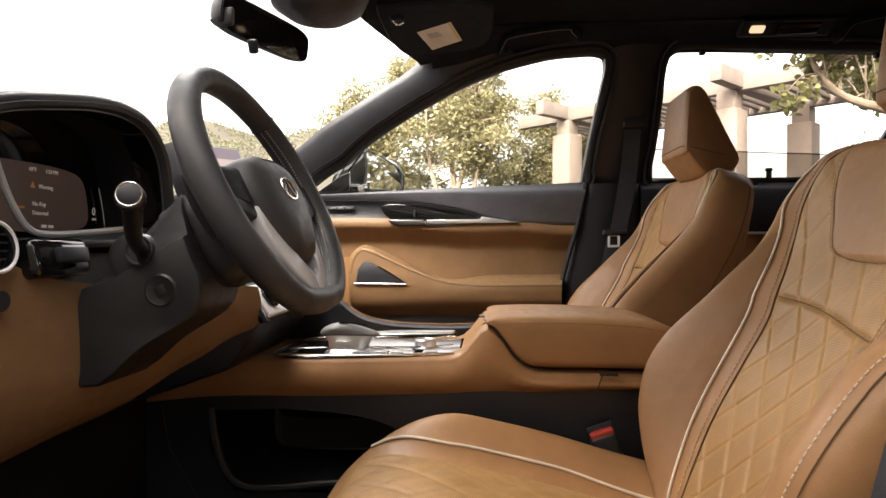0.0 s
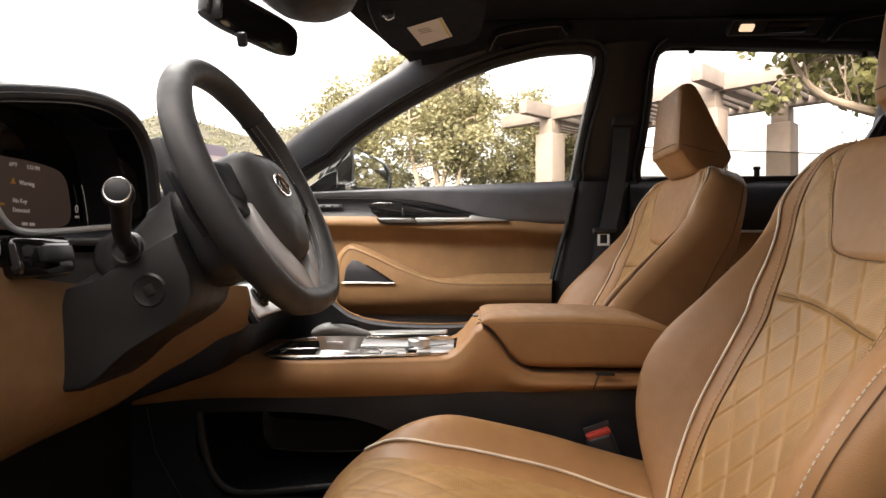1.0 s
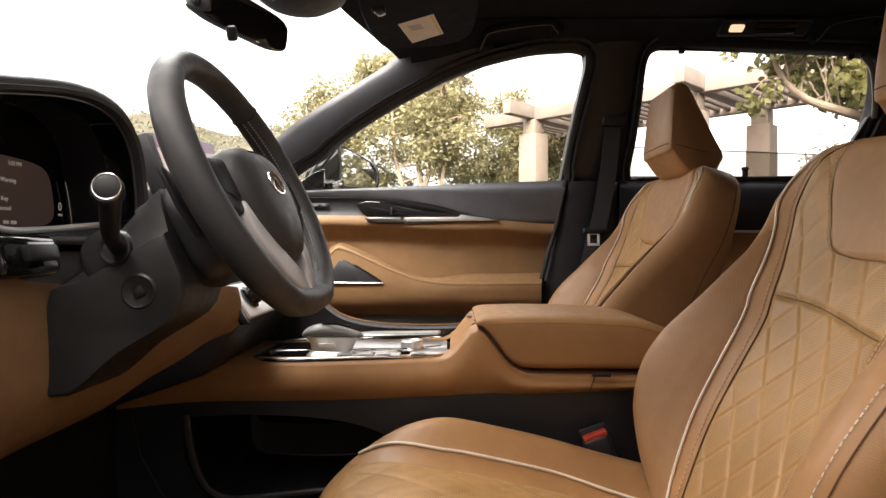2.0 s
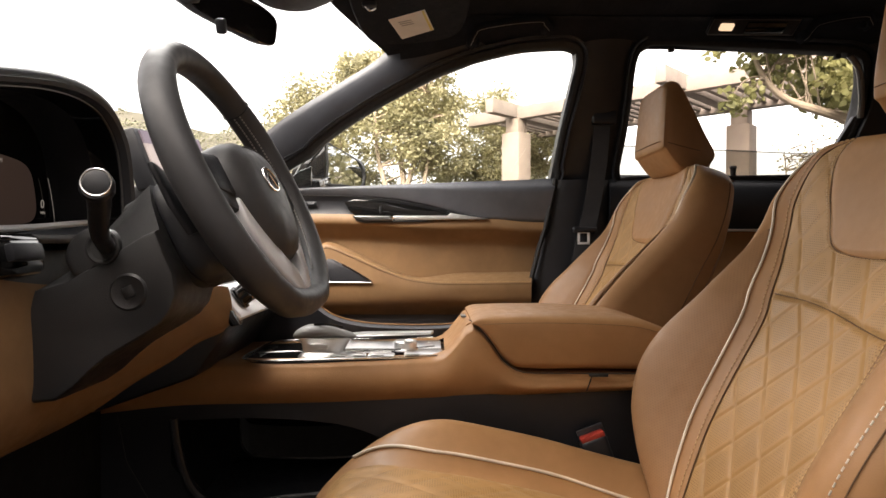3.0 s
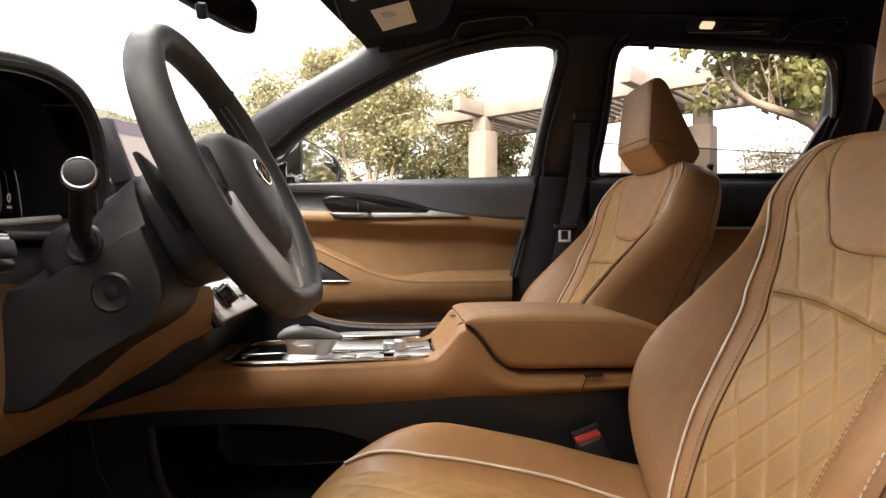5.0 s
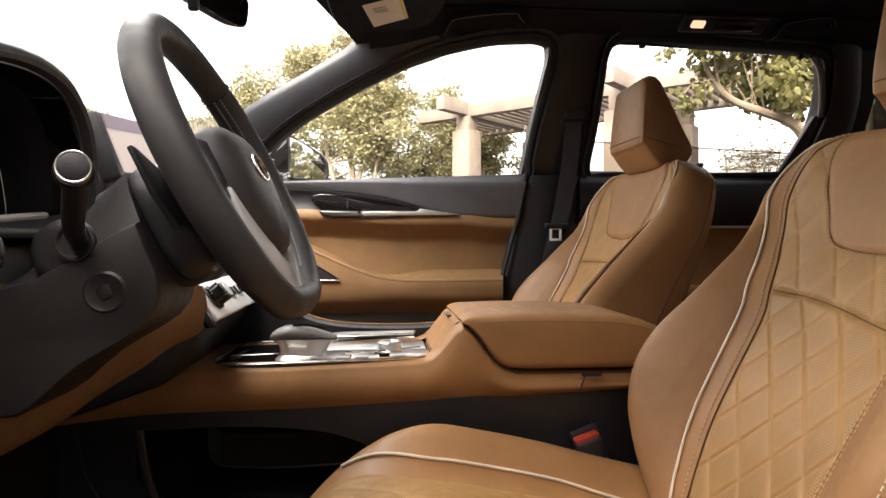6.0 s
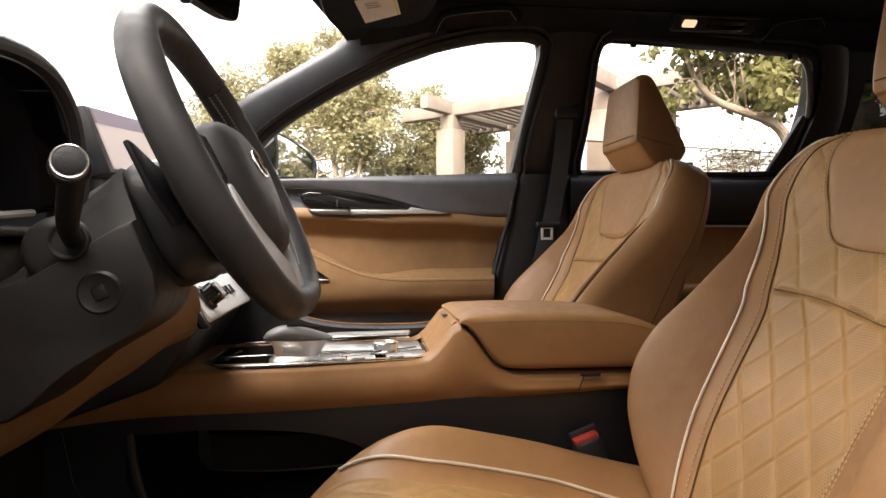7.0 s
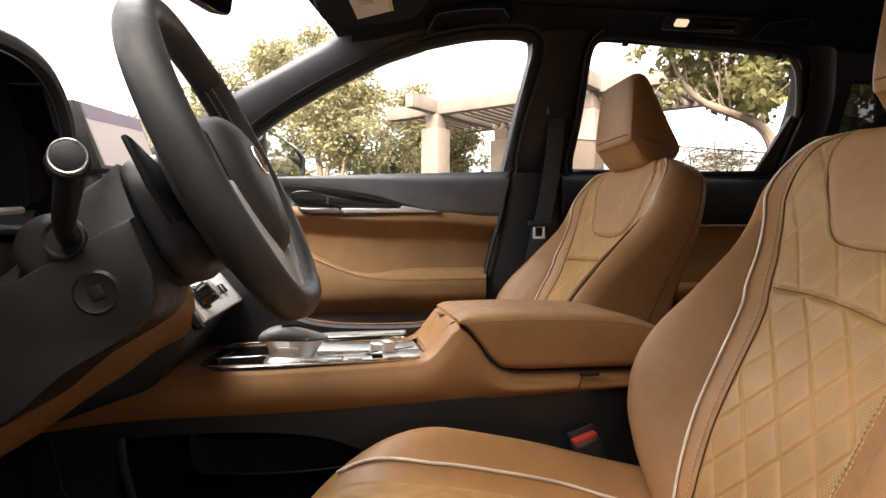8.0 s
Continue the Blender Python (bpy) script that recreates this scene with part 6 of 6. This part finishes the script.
BLT = curve([(0.425, 1.925, 1.325), (0.415, 1.925, 1.20), (0.392, 1.920, 1.06), (0.365, 1.915, 0.95), (0.34, 1.915, 0.80), (0.33, 1.93, 0.55)], 40)
part("webbing", rings([[p + Vector((sx * 0.024, sy * 0.0012, 0)) for sx, sy in ((-1, -1), (1, -1), (1, 1), (-1, 1))] for p in BLT]), M_WEB, sb, "charcoal woven webbing")
part("guide", box((0.075, 0.03, 0.05), (0.428, 1.925, 1.335), 0.010, seg=3), M_BLACK_SOFT, sb, "black belt guide")
part("guide_cover", box((0.060, 0.02, 0.09), (0.432, 1.925, 1.39), 0.010, seg=3), M_BLACK_SOFT, sb)
part("stop", box((0.070, 0.022, 0.016), (0.370, 1.905, 1.005), 0.005, seg=3), M_BLACK_SOFT, sb)
for dx, sz in ((-0.014, 0.034), (0.014, 0.034)):
    part("tongue", box((0.007, 0.004, sz), (0.366 + dx, 1.900, 0.982), 0.001), M_PALE, sb, "chrome belt tongue")
for dz in (0.998, 0.966):
    part("tongue", box((0.035, 0.004, 0.007), (0.366, 1.900, dz), 0.001), M_PALE, sb)

# rear bench
rb = thing("rear_bench", 1.05, MID, 0.39, "tan leather rear bench behind the front seats", "car seat")
part("cushion", box((0.52, 1.30, 0.16), (1.02, MID, 0.62), 0.05, seg=4), M_TAN, rb, "tan leather bench cushion")
for y in (0.80, 1.56):
    part("backrest", box((0.14, 0.60, 0.56), (1.33, y, 0.92), 0.05, Matrix.Rotation(radians(18), 3, "Y"), 4), M_TAN, rb, "tan leather bench backrest")
    part("headrest", box((0.09, 0.26, 0.15), (1.47, y, 1.27), 0.035, Matrix.Rotation(radians(12), 3, "Y"), 4), M_TAN, rb, "tan leather bench headrest")
part("base", box((0.50, 1.30, 0.16), (1.02, MID, 0.47), 0.02), M_BLACK_SOFT, rb)

# ---------------------------------------------------------------- outside
PU, PN = Vector((0.7157, -0.6984, 0)), Vector((0.6984, 0.7157, 0))


def pg(s, n, z):
    return PU * s + PN * n + Vector((0, 0, z))


perg = thing("pergola", *pg(-4, 10, 0), "pale stucco pergola with open slatted roof", "pergola")
TURN_P = Matrix((PU, PN, Vector((0, 0, 1)))).transposed()
for s, n in ((-7.14, 9.35), (-4.22, 9.35), (-1.2, 9.35), (-6.85, 11.25), (-3.88, 11.25), (-1.0, 11.25)):
    c = part("column", box((0.38, 0.38, 2.93), pg(s, n, 1.465), 0.02, TURN_P), M_STUCCO, perg, "pale stucco column")
    part("column_base", box((0.46, 0.46, 0.9), pg(s, n, 0.45), 0.02, TURN_P), M_BASE, c, "brown stone column base")
    part("column_head", box((0.27, 0.27, 0.27), pg(s, n, 3.05), 0.01, TURN_P), M_STUCCO, c)
for n in (9.35, 11.25):
    part("main_beam", box((10.3, 0.17, 0.22), pg(-3.08, n, 3.29), 0.012, TURN_P), M_BEAM, perg, "painted timber main beam")
for s in (-7.14, -4.07, -1.1):
    part("cross_beam", box((0.17, 3.25, 0.24), pg(s, 10.20, 3.325), 0.012, TURN_P), M_BEAM, perg, "painted timber cross beam")
for i in range(56):
    if min(abs(-7.95 + 0.178 * i - s) for s in (-7.14, -4.07, -1.1)) > 0.12:
        part("slat", box((0.075, 1.74, 0.12), pg(-7.95 + 0.178 * i, 10.30, 3.31), 0.005, TURN_P), M_BEAM, perg)


def crown_mesh(parent, seed, n_leaves, size, leaf, clumps, broad=False, droop=0.4):
    """Many single leaves set in clumps of (centre, radius)."""
    rnd = random.Random(seed)
    weights = [r ** 2 for _, r in clumps]
    vs, fs = [], []
    for c, r in rnd.choices(clumps, weights, k=n_leaves):
        d = Vector((rnd.gauss(0, 1), rnd.gauss(0, 1), rnd.gauss(0, 0.8))).normalized() * (r * rnd.random() ** 0.5)
        p = c + d
        ax = Vector((rnd.gauss(0, 1), rnd.gauss(0, 1), rnd.gauss(-droop, 0.6))).normalized()
        sd = Matrix.Rotation(rnd.uniform(0, 6.28), 3, ax) @ ax.orthogonal().normalized()
        L, b = size * rnd.uniform(0.6, 1.3), len(vs)
        if broad:
            up = ax.cross(sd) * (0.08 * L)
            vs += [p, p + ax * L * 0.22 + sd * L * 0.34, p + ax * L * 0.55 + sd * L * 0.30 - up, p + ax * L - up * 2, p + ax * L * 0.55 - sd * L * 0.30 - up, p + ax * L * 0.22 - sd * L * 0.34]
            fs.append(tuple(range(b, b + 6)))
        else:
            vs += [p, p + ax * L * 0.5 + sd * L * 0.28, p + ax * L, p + ax * L * 0.5 - sd * L * 0.28]
            fs.append((b, b + 1, b + 2, b + 3))
    me = bpy.data.meshes.new("crown")
    me.from_pydata(vs, [], fs)
    me.materials.append(leaf)
    cr = new("crown", me)
    cr.parent, cr.matrix_parent_inverse = parent, Matrix.Translation(-BASE[parent.name])
    tagged(cr, "loose crown of small green leaves", kind="stuff")


def tree(label, x, y, stems, masses, seed, n_leaves, size=0.085, n_clumps=90, name="olive_tree", bare=0):
    """Thin stems from one foot that fork into limbs, and leaf clumps scattered through rounded masses (centre, radii)."""
    rnd = random.Random(seed)
    t = thing(name, x, y, 0, label, "tree")
    clumps = []
    for i in range(n_clumps):
        c, rad = rnd.choice(masses)
        d = Vector((rnd.gauss(0, 1), rnd.gauss(0, 1), rnd.gauss(0, 1))).normalized() * rnd.random() ** 0.42
        clumps.append((Vector((c[0] + d.x * rad[0], c[1] + d.y * rad[1], c[2] + d.z * rad[2])), rnd.uniform(0.15, 0.40)))
    tb = bmesh.new()
    for top, r in stems:
        top = Vector(top)
        foot = Vector((x + rnd.uniform(-0.15, 0.15), y + rnd.uniform(-0.15, 0.15), -0.1))
        k = Vector((rnd.uniform(-0.18, 0.18), rnd.uniform(-0.1, 0.1), 0))
        stem = curve([foot, lerp(foot, top, 0.35) + k, lerp(foot, top, 0.7) - k * 0.7, top], 14)
        tube(stem, lambda u: r * lerp(1.1, 0.3, u), 7, bm=tb)
        for c, _ in rnd.sample(clumps, min(len(clumps), 16 + bare)):
            q = min(stem[4:], key=lambda p: (p - c).length + max(0, p.z - c.z))
            if (q - c).length < 1.5:
                m = lerp(q, c, 0.5) + Vector((rnd.uniform(-.12, .12), rnd.uniform(-.12, .12), rnd.uniform(-.05, .15)))
                tube(curve([q, m, c], 7), lambda u: r * lerp(0.36, 0.08, u), 5, bm=tb)
    part("trunk", tb, M_BARK, t, "branching bark trunk")
    crown_mesh(t, seed + 1, n_leaves, size, M_LEAF, clumps)
    return t


tree("tall olive-green tree with several thin stems", -0.7, 13.0, [((-1.25, 12.9, 3.9), 0.075), ((-0.75, 13.1, 4.8), 0.085), ((-0.25, 13.0, 4.6), 0.08), ((0.15, 13.1, 3.9), 0.06)],
     [((-0.55, 13.1, 4.2), (1.05, 0.9, 0.95)), ((-1.0, 13.2, 3.4), (0.9, 0.9, 0.8)), ((0.0, 13.0, 3.1), (0.75, 0.9, 0.9))], 3, 25000, n_clumps=120)
tree("olive-green tree with a loose crown beyond the windscreen", -2.3, 13.6, [((-2.5, 13.6, 3.9), 0.08), ((-1.9, 13.7, 4.6), 0.08)],
     [((-2.75, 13.6, 3.5), (0.62, 0.7, 0.85)), ((-1.75, 13.8, 4.55), (0.62, 0.7, 0.62)), ((-2.1, 13.6, 3.0), (0.9, 0.7, 0.8))], 13, 17000, n_clumps=90)
tree("rounded olive-green tree behind the pergola", 1.7, 14.2, [((1.3, 14.2, 3.5), 0.07), ((2.1, 14.2, 3.3), 0.06)],
     [((1.35, 14.2, 3.6), (0.85, 0.8, 0.65)), ((2.15, 14.2, 3.1), (0.85, 0.8, 0.75)), ((1.5, 14.2, 2.5), (1.1, 0.8, 0.7))], 8, 20000, n_clumps=80)
tree("low olive-green shrub under the taller trees", -0.2, 14.4, [((-0.9, 14.4, 2.2), 0.05), ((0.5, 14.4, 2.2), 0.05)],
     [((-1.6, 14.4, 1.9), (1.1, 0.6, 0.8)), ((0.5, 14.4, 2.0), (1.3, 0.6, 0.9))], 5, 18000, n_clumps=80)
tree("green tree beyond the rear of the car", 7.4, 8.3, [((7.2, 8.3, 3.6), 0.11), ((7.9, 8.3, 3.4), 0.10)],
     [((7.5, 8.3, 3.0), (1.1, 1.2, 1.5)), ((8.0, 8.1, 2.0), (1.1, 1.2, 1.0))], 31, 15000, 0.12, 80)
tree("green tree down the drive", 5.7, 4.0, [((5.7, 4.0, 3.2), 0.10), ((5.9, 4.5, 2.8), 0.08)],
     [((5.7, 4.1, 2.5), (0.7, 1.2, 1.1)), ((5.8, 4.0, 1.4), (0.7, 1.3, 0.8))], 33, 26000, 0.10, 120)
tree("bare twiggy shrub with pinkish-brown stems", 5.5, 9.3, [((5.0, 9.3, 2.3), 0.020), ((5.4, 9.3, 2.5), 0.024), ((5.9, 9.3, 2.4), 0.020), ((5.7, 9.3, 2.1), 0.018)],
     [((5.5, 9.3, 2.15), (0.75, 0.5, 0.42))], 44, 420, 0.06, 44, "bare_shrub", 6)

# broad-leaved tree whose limb arches in front of the pergola
ft = thing("fig_tree", 3.2, 4.75, 0, "broad-leaved tree arching in front of the pergola", "tree")
fb = bmesh.new()
LIMB = curve([(3.25, 4.75, -0.1), (3.20, 4.72, 0.8), (3.14, 4.70, 1.45), (3.08, 4.70, 1.72), (2.95, 4.70, 1.86), (2.72, 4.70, 1.935), (2.50, 4.70, 2.01), (2.35, 4.70, 2.14), (2.26, 4.70, 2.32), (2.20, 4.70, 2.60), (2.10, 4.72, 2.95)], 44)
tube(LIMB, lambda u: lerp(0.075, 0.008, u ** 0.65), 10, bm=fb)
rnd = random.Random(21)
fig_clumps = []
for i in range(34):
    q = LIMB[rnd.randint(14, 42)]
    e = Vector((rnd.uniform(2.10, 3.75), rnd.uniform(4.35, 5.15), rnd.uniform(2.08, 2.85)))
    if e.z < 2.0 + 0.55 * max(0.0, 2.55 - e.x):
        e.z += 0.25
    tube(curve([q, lerp(q, e, 0.5) + Vector((0, 0, rnd.uniform(0.0, 0.14))), e], 8), lambda u: lerp(0.008, 0.002, u), 5, bm=fb)
    fig_clumps += [(e, 0.17), (lerp(q, e, 0.65), 0.13)]
for e in ((1.98, 4.70, 2.36), (2.06, 4.65, 2.01), (2.14, 4.75, 1.97), (2.22, 4.62, 2.05), (2.70, 4.60, 2.12), (3.10, 4.66, 2.08)):
    e = Vector(e)
    q = min(LIMB, key=lambda p: (p - e).length)
    tube(curve([q, lerp(q, e, 0.5) + Vector((0, 0, 0.06)), e], 8), lambda u: lerp(0.009, 0.003, u), 5, bm=fb)
    fig_clumps.append((e, 0.09))
part("trunk", fb, M_BARK, ft, "smooth arching tan trunk")
crown_mesh(ft, 22, 7200, 0.060, M_LEAF_BIG, fig_clumps, True, 0.7)


# hillside with shrubs beyond the windscreen
def hill(u, v):
    a = lerp(radians(96), radians(175), u)
    r = lerp(35, 150, v)
    rise = 0.165 - 0.10 * step(0.24, 0.38, u) + 0.045 * noise.noise(Vector((u * 6, v * 2, 0))) + 0.05 * step(0.1, 0.6, u)
    return Vector((math.cos(a) * r, math.sin(a) * r, r * rise * step(0, 0.45, v) * step(0.0, 0.08, u) - 0.3))


setting("hillside", patch(hill, 60, 24), M_EARTH, "dry scrub-covered hillside beyond the drive", "hillside")
rnd = random.Random(4)
vs, fs = [], []
for i in range(90000):
    u, v = rnd.random(), rnd.random() ** 1.5
    p = hill(u, v)
    k = noise.noise(Vector((p.x * 0.16, p.y * 0.16, 3)))
    if k < -0.05:
        continue
    p = p + Vector((rnd.uniform(-.5, .5), rnd.uniform(-.5, .5), rnd.uniform(0, 1.0) * (0.5 + k)))
    L = rnd.uniform(0.12, 0.32) * (1 + 1.5 * v)
    ax = Vector((rnd.gauss(0, 1), rnd.gauss(0, 1), rnd.gauss(0, 1))).normalized()
    sd = ax.orthogonal().normalized()
    b = len(vs)
    vs += [p, p + ax * L * 0.5 + sd * L * 0.35, p + ax * L, p + ax * L * 0.5 - sd * L * 0.35]
    fs.append((b, b + 1, b + 2, b + 3))
me = bpy.data.meshes.new("hillside_shrubs")
me.from_pydata(vs, [], fs)
me.materials.append(M_HEDGE)
tagged(new("hillside_shrubs", me), "haze-paled green shrubs covering the hillside", "shrubs", kind="stuff")
